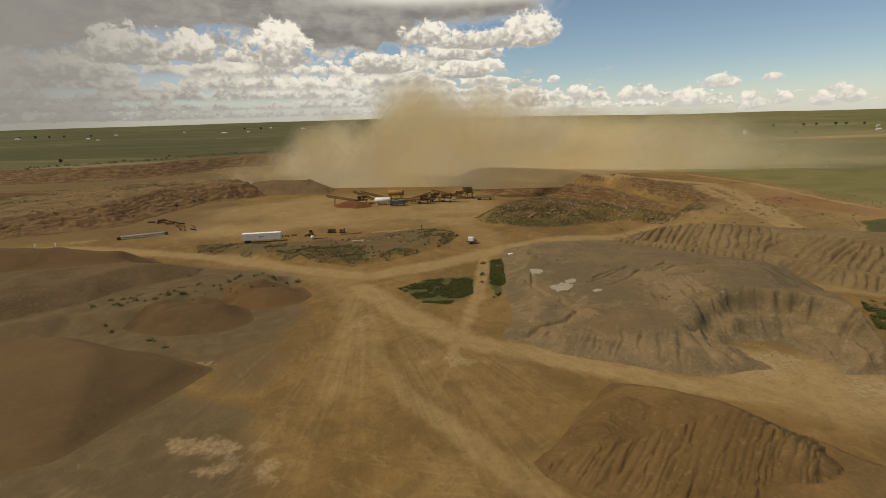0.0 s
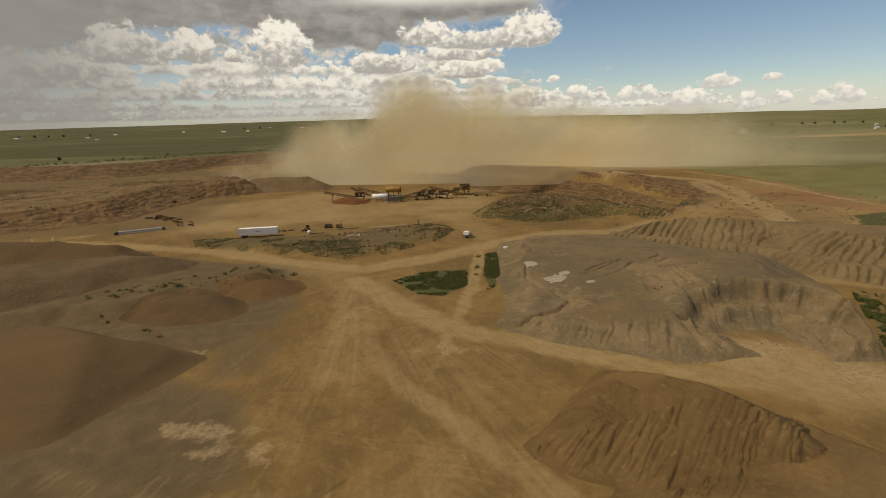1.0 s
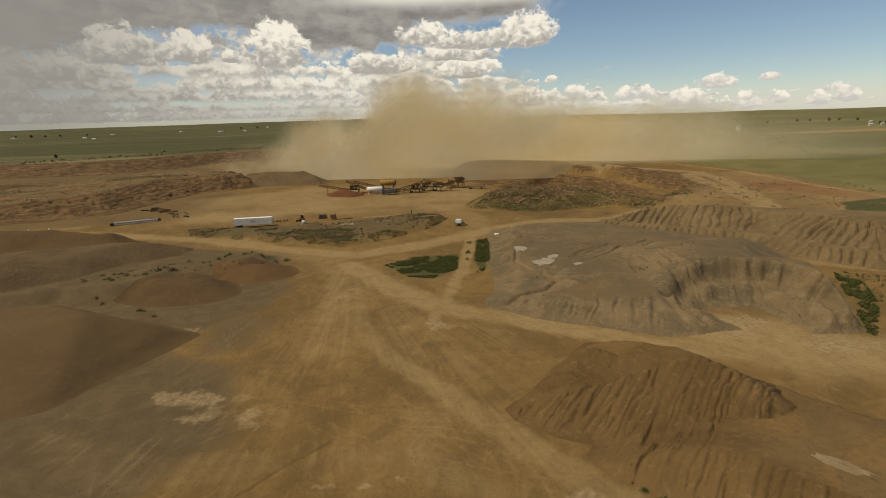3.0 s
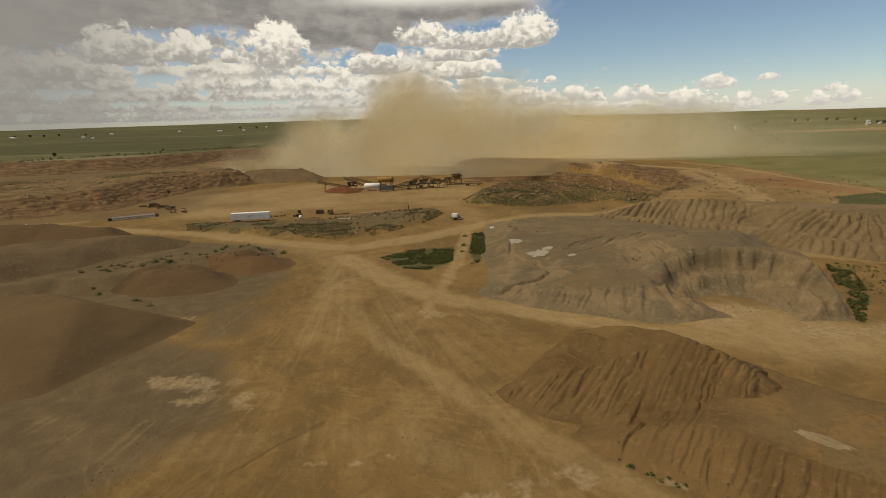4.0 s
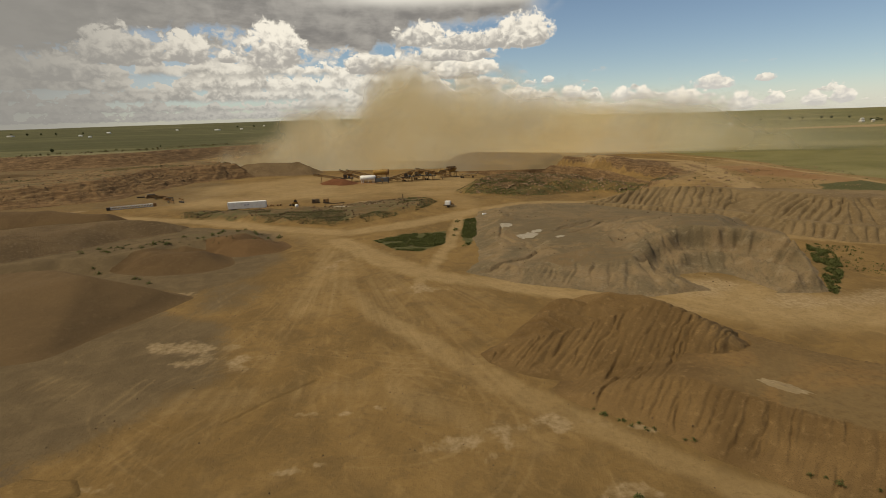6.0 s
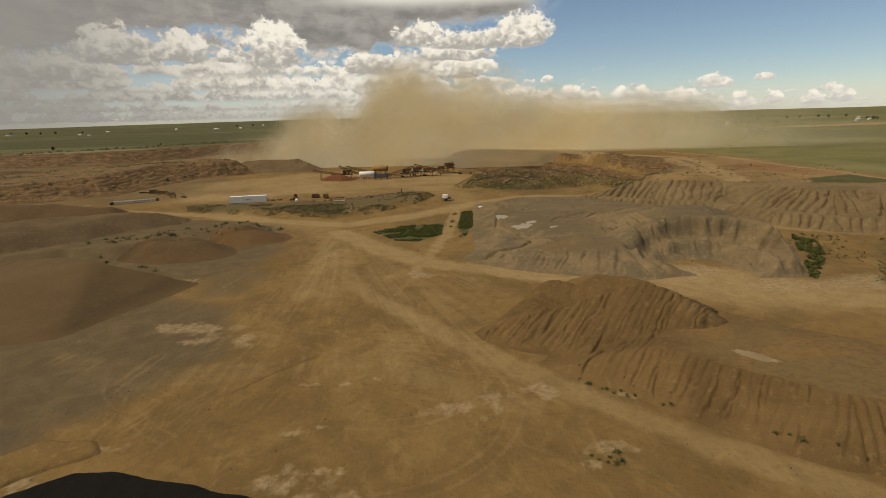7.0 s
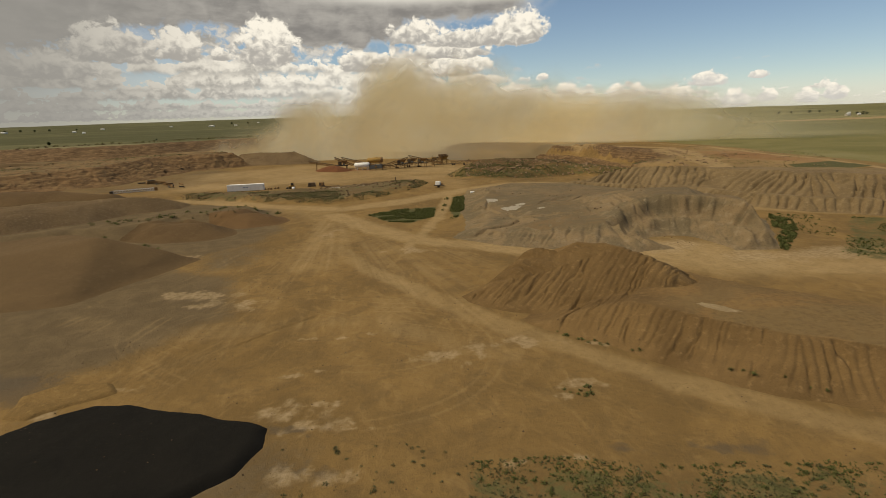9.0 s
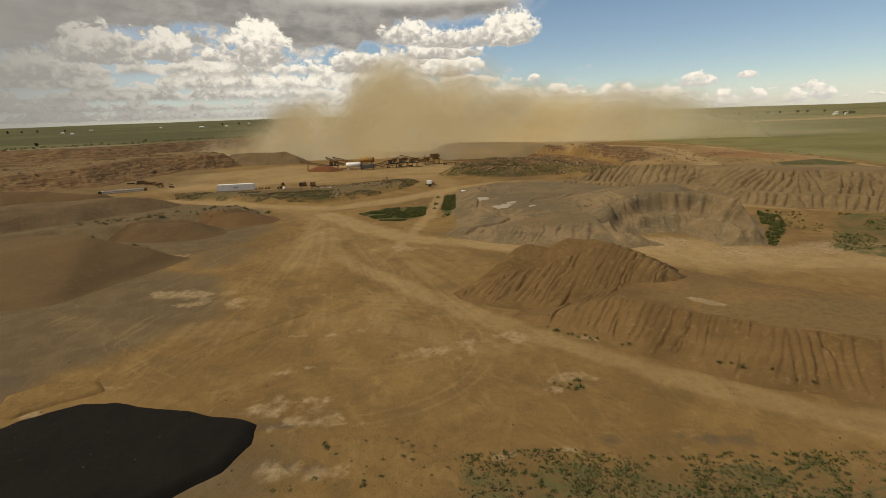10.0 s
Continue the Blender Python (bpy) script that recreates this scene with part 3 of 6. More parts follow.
GREYS = [([(-240, 212), (-120, 236), (-104, 290), (-140, 345), (-185, 300), (-215, 250)], 0.5), ([(-420, 330), (-250, 395), (-140, 380), (-120, 420), (-250, 560), (-360, 530), (-480, 470)], 0.55), (BERM, 0.6), ([(62, 192), (80, 170), (106, 143), (125, 134), (145, 127), (175, 116), (160, 146), (120, 162), (90, 188)], 0.45), ([(-52, 168), (-47, 140), (-42, 112), (-54, 96), (-62, 100), (-84, 58), (-200, 40), (-230, 160), (-120, 190)], 0.8), ([(-60, 106), (-46, 114), (-36, 106), (-36, 88), (-52, 82)], 0.6), ([(-58, 92), (-40, 84), (-30, 60), (-42, 40), (-80, 20), (-110, 40), (-80, 70)], 0.75), ([(-60, 128), (-46, 140), (-38, 128), (-48, 108), (-62, 100), (-80, 112)], 0.7),
         ([(-50, 150), (-44, 165), (-36, 150), (-40, 130)], 0.5), ([(11, 178), (60, 200), (112, 142), (96, 116), (60, 118), (20, 112)], 0.5), ([(-22, 26), (-8, 22), (-10, 6), (-30, 2)], 0.6), ([(4, 18), (24, 17), (50, 15), (62, 4), (50, -2), (8, -2), (0, 8)], 0.5)]
REDS = [([(150, 268), (172, 263), (173, 235), (173, 200), (163, 186), (156, 211), (147, 224)], 0.9), ([(-70, 318), (-36, 312), (-30, 296), (-68, 300)], 0.9), ([(26, 20), (44, 18), (60, 8), (30, 14)], 0.35), ([(20, 250), (90, 234), (70, 200), (30, 204)], 0.25)]
PALE_AREAS = [([(62, 192), (80, 170), (106, 143), (125, 134), (145, 127), (170, 118), (160, 150), (120, 165), (90, 190)], 0.15, 8), ([(-130, 218), (-60, 240), (10, 228), (25, 290), (20, 330), (-90, 350), (-140, 300)], 0.85, 14), ([(46, 88), (54, 102), (66, 98), (82, 88), (100, 86), (150, 80), (130, 60), (60, 72)], 1.0, 9),
              ([(84, 214), (128, 252), (158, 300), (178, 300), (198, 240), (170, 170), (130, 160), (100, 180)], 0.5, 10), ([(-20, 125), (20, 98), (8, 70), (-18, 85)], 0.4, 12), ([(405, 715), (520, 690), (620, 695), (1500, 790), (1500, 900), (620, 760), (520, 750), (420, 755)], 1.3, 10),
              ([(420, 1900), (3000, 2300), (3000, 2600), (420, 2050)], 0.35, 60)]
PALES = [(82, 82, 22.0, 6.0), (62, 92, 10.0, 5.0), (138, 168, 8.0, 3.0), (-37, 202, 4.6, 1.3), (-25, 205, 3.6, 1.1), (-28, 229, 12.0, 1.3), (-134, 236, 7.0, 1.6), (-168, 226, 7.0, 1.5), (150, 178, 9.0, 3.0),
         (-42.5, 71.2, 6.5, 2.5), (-48.1, 72.2, 2.4, 1.7), (-39.9, 70.5, 1.5, 1.4), (-40.3, 65.6, 3, 1.7), (-31.9, 64.9, 3.4, 2.8), (-17.2, 48.4, 1.8, 0.8), (-12, 48.4, 1.3, 0.6), (-7.4, 49.6, 0.9, 0.6), (4, 40.7, 3.3, 2.1), (8.6, 43.1, 1.7, 3), (-15.9, 36.9, 1.7, 0.6), (-12.7, 37.7, 1.1, 0.5), (-14.7, 27.7, 4.1, 1.8), (-11.8, 29.3, 2.7, 0.8), (-10.8, 24.5, 3.2, 1.6), (-17.2, 27.3, 2, 1), (4.1, 40.8, 2.9, 2.1), (20.5, 31.3, 2.4, 1.4), (17.8, 28.8, 0.9, 1), (-43.7, 29.4, 1.8, 1.8), (-10, 16.4, 3.3, 1.8), (-6.9, 15.8, 2.2, 1.2), (-7, 23.7, 2.5, 0.5), (9.5, 16.7, 1.4, 0.9), (16, 17.1, 1.7, 0.5), (-39, 34.9, 3, 0.9), (16.7, 44.3, 5, 1.6), (-57.7, 100.4, 2.6, 1.6), (-26.1, 119, 3.2, 5.9), (-2.5, 99, 5, 3.1), (34.8, 34.5, 1.7, 0.8), (26.9, 42.3, 2.4, 1.1)]
STAINS = [(-11, 17, 3.0, 2.2), (-24, 4, 10, 4), (-40, 20, 14, 8), (-66, 36, 16, 7), (30, 18, 8, 1.6), (-13, 24, 4.0, 1.0)]


ARCS = [((-40, 43.5), (-52, 52), (-43, 60)), ((-40, 43.5), (-36, 39), (-31, 36)), ((-36, 46), (-47, 51), (-39, 60)), ((-16, 68), (-8, 60), (-1, 62)), ((-8, 60), (8, 60), (6, 46)), ((6, 46), (4, 36), (-10, 38)), ((2, 58), (16, 52), (10, 36)), ((-20, 62), (-6, 52), (16, 46)),
        ((-26, 70), (-10, 64), (4, 62)), ((10, 36), (6, 26), (-6, 24)), ((-40, 40), (-46, 50), (-44, 60))]


def tyre_tracks(gx, gy, xs, ys):
    """Curving pairs of wheel tracks over the yard."""
    out = np.zeros(gx.shape)
    rng = random.Random(11)
    for k in range(70):
        if k < 26:
            a = Vector((-30 + rng.gauss(0, 4), 150 + rng.gauss(0, 8)))
            c = Vector((rng.uniform(-62, 26), rng.uniform(18, 62)))
            b = (a + c) / 2 + Vector((rng.gauss(6, 9), rng.gauss(0, 10)))
        elif k < 44:
            a = Vector((rng.uniform(-50, -20), rng.uniform(70, 120)))
            c = Vector((rng.uniform(10, 62), rng.uniform(6, 40)))
            b = (a + c) / 2 + Vector((rng.gauss(-6, 6), rng.gauss(-6, 8)))
        else:
            a = Vector((rng.uniform(-60, 20), rng.uniform(20, 70)))
            c = a + Vector((rng.uniform(-22, 22), rng.uniform(-14, 14)))
            b = (a + c) / 2 + Vector((rng.gauss(0, 14), rng.gauss(0, 14)))
        strength = rng.uniform(0.06, 0.22)
        if k < len(ARCS):
            a, b, c = (Vector(v) for v in ARCS[k])
            strength = 0.30
        count = int(((b - a).length + (c - b).length) / 0.12) + 2
        for n in range(count):
            t = n / count
            p = a * (1 - t) ** 2 + b * 2 * t * (1 - t) + c * t * t
            w = (b - a) * (1 - t) + (c - b) * t
            w = Vector((-w.y, w.x)).normalized()
            for side in (-0.95, 0.95):
                q = p + w * side
                i, j = np.searchsorted(xs, q.x), np.searchsorted(ys, q.y)
                if 1 < i < len(xs) - 1 and 1 < j < len(ys) - 1:
                    out[j, i] = max(out[j, i], strength)
                    out[j, i - 1] = max(out[j, i - 1], strength)
                    out[j - 1, i] = max(out[j - 1, i], strength * 0.7)
    return out


def ground_cover(gx, gy, tracks):
    """What lies where: road, grass, grey, red; then field, stain, rock, white."""
    zones, cover = np.zeros((*gx.shape, 4)), np.zeros((*gx.shape, 4))
    wob = 6 * fbm(gx, gy, 20, 4, 81)
    for line, width, power in ROADS:
        d = line_close(gx, gy, line)
        zones[..., 0] = np.maximum(zones[..., 0], power * step(width * 1.1, width * 0.35, d + 0.35 * wob + 1.2 * fbm(gx, gy, 3, 3, 83)))
    for outline, power, soft in PALE_AREAS:
        d, _ = area_near(gx, gy, outline, 60 if soft > 5 else 20)
        zones[..., 0] = np.maximum(zones[..., 0], power * step(-soft, soft, d + wob) * (0.75 + 0.8 * fbm(gx, gy, 22, 4, 87)))
    # wheel smears that fan out from the crossing
    turn, off = np.arctan2(gx + 30, 158 - gy), np.hypot(gx + 30, gy - 158)
    smear = fbm(turn * 34, off / 40, 1.0, 4, 89) + 0.7 * fbm(turn * 120, off / 34, 1.0, 3, 90)
    zones[..., 0] = np.clip(np.maximum(zones[..., 0], tracks) + 0.42 * np.clip(smear, -0.3, 0.5) * step(6, 20, off) * step(150, 90, off) * step(1.25, 0.9, np.abs(turn)), 0, 1)
    edge, _ = area_near(gx, gy, TERRACE)
    zones[..., 0] = np.maximum(zones[..., 0], 0.16 * step(-1.5, 1.5, edge + 0.3 * wob) * step(9, 5, edge + 0.3 * wob))
    for items, layer, channel, soft in ((GRASS, zones, 1, 2.6), (GREYS, zones, 2, 8.0), (REDS, zones, 3, 5.0)):
        for outline, power in items:
            d, _ = area_near(gx, gy, outline, 60 if soft > 5 else 20)
            layer[..., channel] = np.maximum(layer[..., channel], power * step(-soft, soft, d + 0.4 * wob * (soft > 2)))
    for items, channel in ((STAINS, 1), (PALES, 3)):
        for px, py, rx, ry in items:
            k = (abs(gx - px) < rx * 4) & (abs(gy - py) < ry * 4)
            if k.any():
                x, y = gx[k], gy[k]
                d = np.hypot((x - px) / rx, (y - py) / ry) + 1.9 * fbm(x, y, 0.8 * (rx * ry) ** 0.5, 4, 91)
                cover[..., channel][k] = np.maximum(cover[..., channel][k], 0.66 * step(1.9, 0.0, d))
    d = np.full(gx.shape, 99.0)
    k = near_box(gx, gy, [(-800, 60), (700, 900)], 0)
    d[k] = area(gx[k], gy[k], PLATEAU)[0]
    d[gy < 60] = -99
    rim = d + 10 * fbm(gx, gy, 40, 4, 61)
    dirt_strip = np.where(gx > 0, 40 + 26 * step(330, 200, gy), 24.0)
    east = line_close(gx, gy, [(100, 700), (142, 470), (174, 308), (177, 279), (177, 235), (178, 200), (170, 150), (164, 110)])
    past = (gx > np.interp(gy, [100, 150, 200, 235, 279, 308, 470, 700], [164, 170, 178, 177, 177, 174, 142, 100]))
    cover[..., 0] = np.where(gx < 20, step(32, 46, rim), step(2, 10, east + 0.4 * wob) * past * step(4, 14, rim))
    cover[..., 0] *= step(-50, 0, d) * (1 - 0.9 * zones[..., 0] * (gy > 500))
    cover[..., 2] = step(0.2, 1.5, d + 0.5 * wob) * step(24 + 22 * (gx < 0), 12 + 18 * (gx < 0), d) * (1 - step(240, 200, gy) * (gx > 40) * 0.75)
    pit, _ = area_near(gx, gy, DEEP)
    cover[..., 2] = np.maximum(cover[..., 2], step(-3.0, 1.0, pit) * step(16, 9, pit))
    r, _ = area_near(gx, gy, RIDGE)
    cover[..., 2] = np.maximum(cover[..., 2], step(9, 13, r) * 0.6)
    zones[..., 1] *= 1 - 0.85 * step(8, 14, r) * (gy > 236)
    return zones, cover


CRACKS = [[(-27.5, 47.5), (-24, 51.5), (-20.5, 55.5), (-17.5, 58)], [(-44, 31.5), (-43.2, 33.5), (-41.5, 35.5), (-40.6, 37.5)], [(-43.2, 33.5), (-45.6, 35.5)], [(-59, 114), (-54, 121), (-50.5, 124)]]


def build_ground():
    outer = outer_axes()
    middle = finer(outer[0], -132, 176), finer(outer[1], 0, 264)
    inner = finer(middle[0], -66, 66), finer(middle[1], 0, 108)
    points, faces, paint, parent, count = [], [], [[], []], None, 0
    for (xs, ys), hole in ((outer, middle), (middle, inner), (inner, None)):
        gx, gy = np.meshgrid(xs, ys)
        z = land(gx, gy)
        tracks = np.zeros(gx.shape)
        if parent is not None:
            # meet the coarser sheet along the border
            px, py, pz = parent
            col, row = np.searchsorted(px, xs[[0, -1]] - 0.01), np.searchsorted(py, ys[[0, -1]] - 0.01)
            for k, e in ((0, 0), (1, -1)):
                z[e, :] = np.interp(xs, px, pz[row[k], :])
                z[:, e] = np.interp(ys, py, pz[:, col[k]])
        if hole is None:
            tracks = tyre_tracks(gx, gy, xs, ys)
            for line in CRACKS:
                far = line_close(gx + 0.9 * fbm(gx, gy, 2.5, 3, 95), gy + 0.9 * fbm(gx, gy, 2.5, 3, 96), line)
                z = z - 0.22 * np.clip(1 - far / 0.34, 0, 1)
        parent = xs, ys, z
        i = np.arange(gx.size).reshape(gx.shape)
        quads = np.stack([i[:-1, :-1], i[:-1, 1:], i[1:, 1:], i[1:, :-1]], -1)
        if hole is not None:
            mx, my = (xs[1:] + xs[:-1]) / 2, (ys[1:] + ys[:-1]) / 2
            inside = ((mx > hole[0][0]) & (mx < hole[0][-1]))[None, :] & ((my > hole[1][0]) & (my < hole[1][-1]))[:, None]
            quads = quads[~inside]
        faces.append(quads.reshape(-1, 4) + count)
        points.append(np.stack([gx, gy, z], -1).reshape(-1, 3))
        count += gx.size
        for k in range(0, len(ys), 16):
            for layer, values in zip(paint, ground_cover(gx[k : k + 16], gy[k : k + 16], tracks[k : k + 16])):
                layer.append(values.reshape(-1, 4))
    quads = np.concatenate(faces)
    used = np.unique(quads)
    renumber = np.zeros(count, int)
    renumber[used] = np.arange(len(used))
    me = sheet_mesh("ground", np.concatenate(points)[used], renumber[quads])
    for label, values in zip(("zones", "cover"), paint):
        layer = me.attributes.new(label, "FLOAT_COLOR", "POINT")
        layer.data.foreach_set("color", np.concatenate(values)[used].astype(np.float32).ravel())
    me.materials.append(GROUND)
    tagged(new("ground", me), "ochre quarry floor with tyre tracks, pit walls and green plain", "ground", kind="structure")


build_ground()


# ---------------------------------------------------------------- heaps
TOPS = []


def top_at(x, y):
    """Height of the ground or of the heap that lies on it."""
    best = float(land(np.array([x]), np.array([y]))[0])
    for xs, ys, z in TOPS:
        if xs[0] < x < xs[-1] and ys[0] < y < ys[-1]:
            best = max(best, float(z[np.searchsorted(ys, y), np.searchsorted(xs, x)]))
    return best


def heap(name, foot, slope, cap, step_size, mat, label, spacing=0.0, carve=0.0, rough=0.15, seed=0, soft=0.8, ragged=1.0, cliff=None, ledges=0.0, flow=None, cracks=(), level=None, flute=None):
    px, py = [p[0] for p in foot], [p[1] for p in foot]
    xs = np.arange(min(px) - 3, max(px) + 3, step_size)
    ys = np.arange(min(py) - 3, max(py) + 3, step_size)
    gx, gy = np.meshgrid(xs, ys)
    d, along = area(gx, gy, foot)
    if flow:
        run, along = line_near(gx, gy, flow)
    else:
        run = d
    d = d + ragged * fbm(gx, gy, 7, 4, seed)
    if cliff is not None:
        slope = slope + cliff(gx, gy)
    top = cap(gx, gy)
    h = softmin(slope * np.maximum(d, 0), top, soft)
    if ledges:
        q = h / 1.7 + 2.0 * fbm(gx, gy, 17, 4, seed + 21) + 0.5 * fbm(gx, gy, 4, 3, seed + 23)
        q = q - np.floor(q)
        h = h + ledges * (1.9 * (step(0.62, 0.86, q) - q) + 0.9 * fbm(gx, gy, 3.5, 5, seed + 22)) * step(0.8, 2.0, h) * step(24, 16, d)
    if carve:
        sy, sx = np.gradient(h, step_size)
        steep = step(0.11, 0.26, np.hypot(sx, sy)) * step(0.0, 1.6, h)
        g = gullies(along + 0.8 * fbm(gx, gy, 3, 3, seed + 3), run, spacing * 1.6, seed)
        h = h - 0.12 * carve * g * steep
        cut = np.maximum(rills(along + 0.5 * fbm(gx, gy, 2, 3, seed + 4), run, spacing, seed + 40, 3.0 / step_size), 0.7 * rills(along + 0.5 * fbm(gx, gy, 2, 3, seed + 5), run, spacing * 0.8, seed + 60, 3.0 / step_size))
        h = h - 1.2 * carve * cut * steep
    if flute:
        sy, sx = np.gradient(h, step_size)
        steep = step(0.16, 0.34, np.hypot(sx, sy)) * step(0.2, 1.6, h)
        way = along / flute[0] + 0.9 * fbm(gx, gy, 9, 3, seed + 81) + 0.25 * fbm(gx, gy, 2.5, 2, seed + 82)
        rib = np.abs(np.sin(np.pi * way))
        h = h - flute[1] * (1 - rib) ** 1.6 * steep * (0.35 + 1.3 * grain(way / 2.1, run / 7, seed + 83))
    for line in cracks:
        far, _ = line_near(gx + 0.8 * fbm(gx, gy, 4, 3, seed + 31), gy + 0.8 * fbm(gx, gy, 4, 3, seed + 32), line)
        h = h - 0.9 * np.clip(1 - far / 0.8, 0, 1) * step(0, 1, h)
    h = h + rough * fbm(gx, gy, 2.2, 4, seed + 7) * step(0, 1, h) + 0.35 * rough * fbm(gx, gy, 12, 2, seed + 8)
    if mat in (FINES, RED_FINES, DARK_FINES):
        h = h * step(-1.5, 7.0, d)
    h = np.where(d > 0, h, np.maximum(0.5 * d, -1.2)) - 0.03
    z = (land(gx, gy) if level is None else level) + h
    TOPS.append((xs, ys, z))
    me = grid_mesh(name, xs, ys, z, d > -1.0)
    if mat in (HEAP_SOIL, GREY_SPOIL, SHELF_ROCK):
        # mask of the flat parts, from slope and height
        sy, sx = np.gradient(h, step_size)
        flat = step(0.30, 0.10, np.hypot(sx, sy) - 0.25 * fbm(gx, gy, 5, 3, seed + 70)) * (step(3.6, 4.8, h) * step(34, 42, gx) if mat is HEAP_SOIL else step(1.5, 3.0, h))
        co = np.empty(len(me.vertices) * 3, np.float32)
        me.vertices.foreach_get("co", co)
        i, j = np.rint((co[0::3] - xs[0]) / step_size).astype(int), np.rint((co[1::3] - ys[0]) / step_size).astype(int)
        layer = me.attributes.new("flatness", "FLOAT", "POINT")
        layer.data.foreach_set("value", flat[j, i].astype(np.float32))
    me.materials.append(mat)
    return tagged(new(name, me), label, "heap")


def ridge_cap(line, high, fall, floor=0.0):
    def cap(x, y):
        d, _ = line_near(x, y, line)
        return np.maximum(floor, high - fall * np.maximum(d - 1.0, 0))
    return cap


def dirt_cap(x, y):
    """A short straight crest with even faces on the end of a long level bench."""
    d, along = line_near(x, y, [(22.8, 71.6), (28.0, 69.8), (34.2, 66.2), (40.5, 60.4)])
    beyond = ((x - 31) * 14 - (y - 46) * 11) / 17.8
    high = 8.7 - 0.9 * step(12, 24, along) + 0.45 * fbm(x, y, 4, 3, 111)
    crest = high - (0.53 + 0.5 * step(26, 19, x) * step(66, 73, y)) * np.maximum(d - 0.4, 0)
    bench = 4.6 * step(-16, 2, beyond) - 0.6 * step(0, 18, y + 0.62 * x - 74)
    return np.maximum(crest, bench + 0.25 * fbm(x, y, 9, 3, 113) * step(-3, 4, beyond))


heap("dirt_mound", [(16.0, 75), (11.0, 68.4), (6.0, 63.6), (12.0, 56.8), (18.0, 50.6), (22.4, 45.8), (28.8, 39.8), (34.0, 34.2), (38.8, 29.8), (43.4, 26.2), (51.4, 22.4), (64, 14), (80, 6), (88, 14), (84, 38), (72, 49), (60, 59), (51, 70), (42, 82), (34, 88), (26, 87), (20.5, 81)],
     0.60, dirt_cap, 0.19, HEAP_SOIL, "long brown dirt heap with rain gullies and a level bench", 1.3, 0.46, 0.14, 100, 0.35, 1.5,
     cliff=lambda x, y: 0.42 * step(27, 20, x) * step(64, 70, y), flow=[(24, 88), (15, 75), (5, 63.6), (11.5, 56), (17.5, 50), (22, 45.2), (28.5, 39.3), (34.0, 33.5), (43.4, 25.4), (51.4, 21.6), (64, 13), (80, 5)], flute=(1.25, 0.2))


HOLLOW = [(47.5, 104), (53.4, 111.3), (62, 115.4), (69, 113.6), (75.2, 110.8), (79.6, 104.5), (82, 96), (84.5, 80), (60, 74), (49.5, 78), (49, 96)]


def grey_cap(x, y):
    """A smooth dome that climbs to one side, bitten by a clay cliff."""
    dome = 2.3 + 1.6 * step(20, 45, x) * step(165, 130, y) + 5.0 * step(42, 68, x) * step(164, 122, y)
    dome = dome + 0.9 * fbm(x, y, 11, 3, 205) * step(62, 30, x) + 0.35 * fbm(x, y, 5, 3, 207) * step(56, 34, x)
    d, along = area_near(x, y, HOLLOW)
    d = d + 1.6 * fbm(x, y, 6, 4, 208)
    d = d - 1.5 * rills(along + 1.2 * fbm(x, y, 5, 3, 209), d, 2.3, 210, 6.0) * step(-1.5, 1.0, d) * step(9, 4, d)
    lip = dome * step(2.5, 0.0, d) + step(0.0, 2.5, d) * np.minimum(dome, 8.2)
    fall = 4.2 * step(-0.2, 3.0, d) + 0.46 * np.maximum(d - 2.6, 0) - 0.8 * step(4.0, 5.0, d) * step(8.5, 6.0, d)
    return np.where(d > -0.5, np.maximum(lip - fall, 0.0), dome)


heap("grey_spoil_mound", [(17, 180), (12, 156), (12.5, 135), (12, 119), (7.4, 110), (13, 105), (19, 100.8), (29, 95), (39.5, 90.3), (46, 88.4), (52, 90), (60, 90), (68, 88), (74, 87), (82.5, 87), (90, 101), (97.5, 118),
     (101.5, 140), (103, 156), (84, 174), (58, 192), (34, 190)],
     0.30, grey_cap, 0.33, GREY_SPOIL, "low grey spoil mound with an eroded clay cliff", 1.4, 0.55, 0.12, 200, 0.5, 1.6,
     cliff=lambda x, y: 0.12 * step(46, 60, x) + 0.9 * step(86, 80, x) * step(48, 56, x) * step(114, 106, y),
     cracks=[[(9, 108), (14, 108.2), (17.5, 111), (24, 114), (27.5, 119), (25.5, 127)], [(36, 138), (42, 142), (50, 150)], [(40, 134), (47, 139), (54, 147)], [(27.5, 119), (36, 119), (44, 118.5)], [(38, 141), (44, 147), (52, 152)], [(60, 150), (66, 158)],
             [(22, 150), (20, 140), (23, 131)], [(82, 128), (90, 122), (94, 112)]])
heap("rock_shelf", MESA, 0.44, lambda x, y: 9.4 + 2.0 * fbm(x, y, 30, 4, 53) - 3.6 * step(-180, -250, x), 0.8, SHELF_ROCK, "brown rock shelf with a broken steep edge", 3.6, 0.8, 0.7, 1000, 0.8, 5.0,
     ledges=0.7, cliff=lambda x, y: 0.45 * step(-170, -140, x) + 0 * y, level=0.8)
def bank_cap(x, y):
    return 9.4 - 3.0 * step(86, 64, x) + 0.8 * fbm(x, y, 14, 4, 1105)


def bank_step(x, y):
    """The lower tier stands steeper than the upper one."""
    d, _ = line_near(x, y, BANK_FOOT)
    return 0.30 * step(9.0, 4.0, d) - 0.06 * step(6, 12, d)


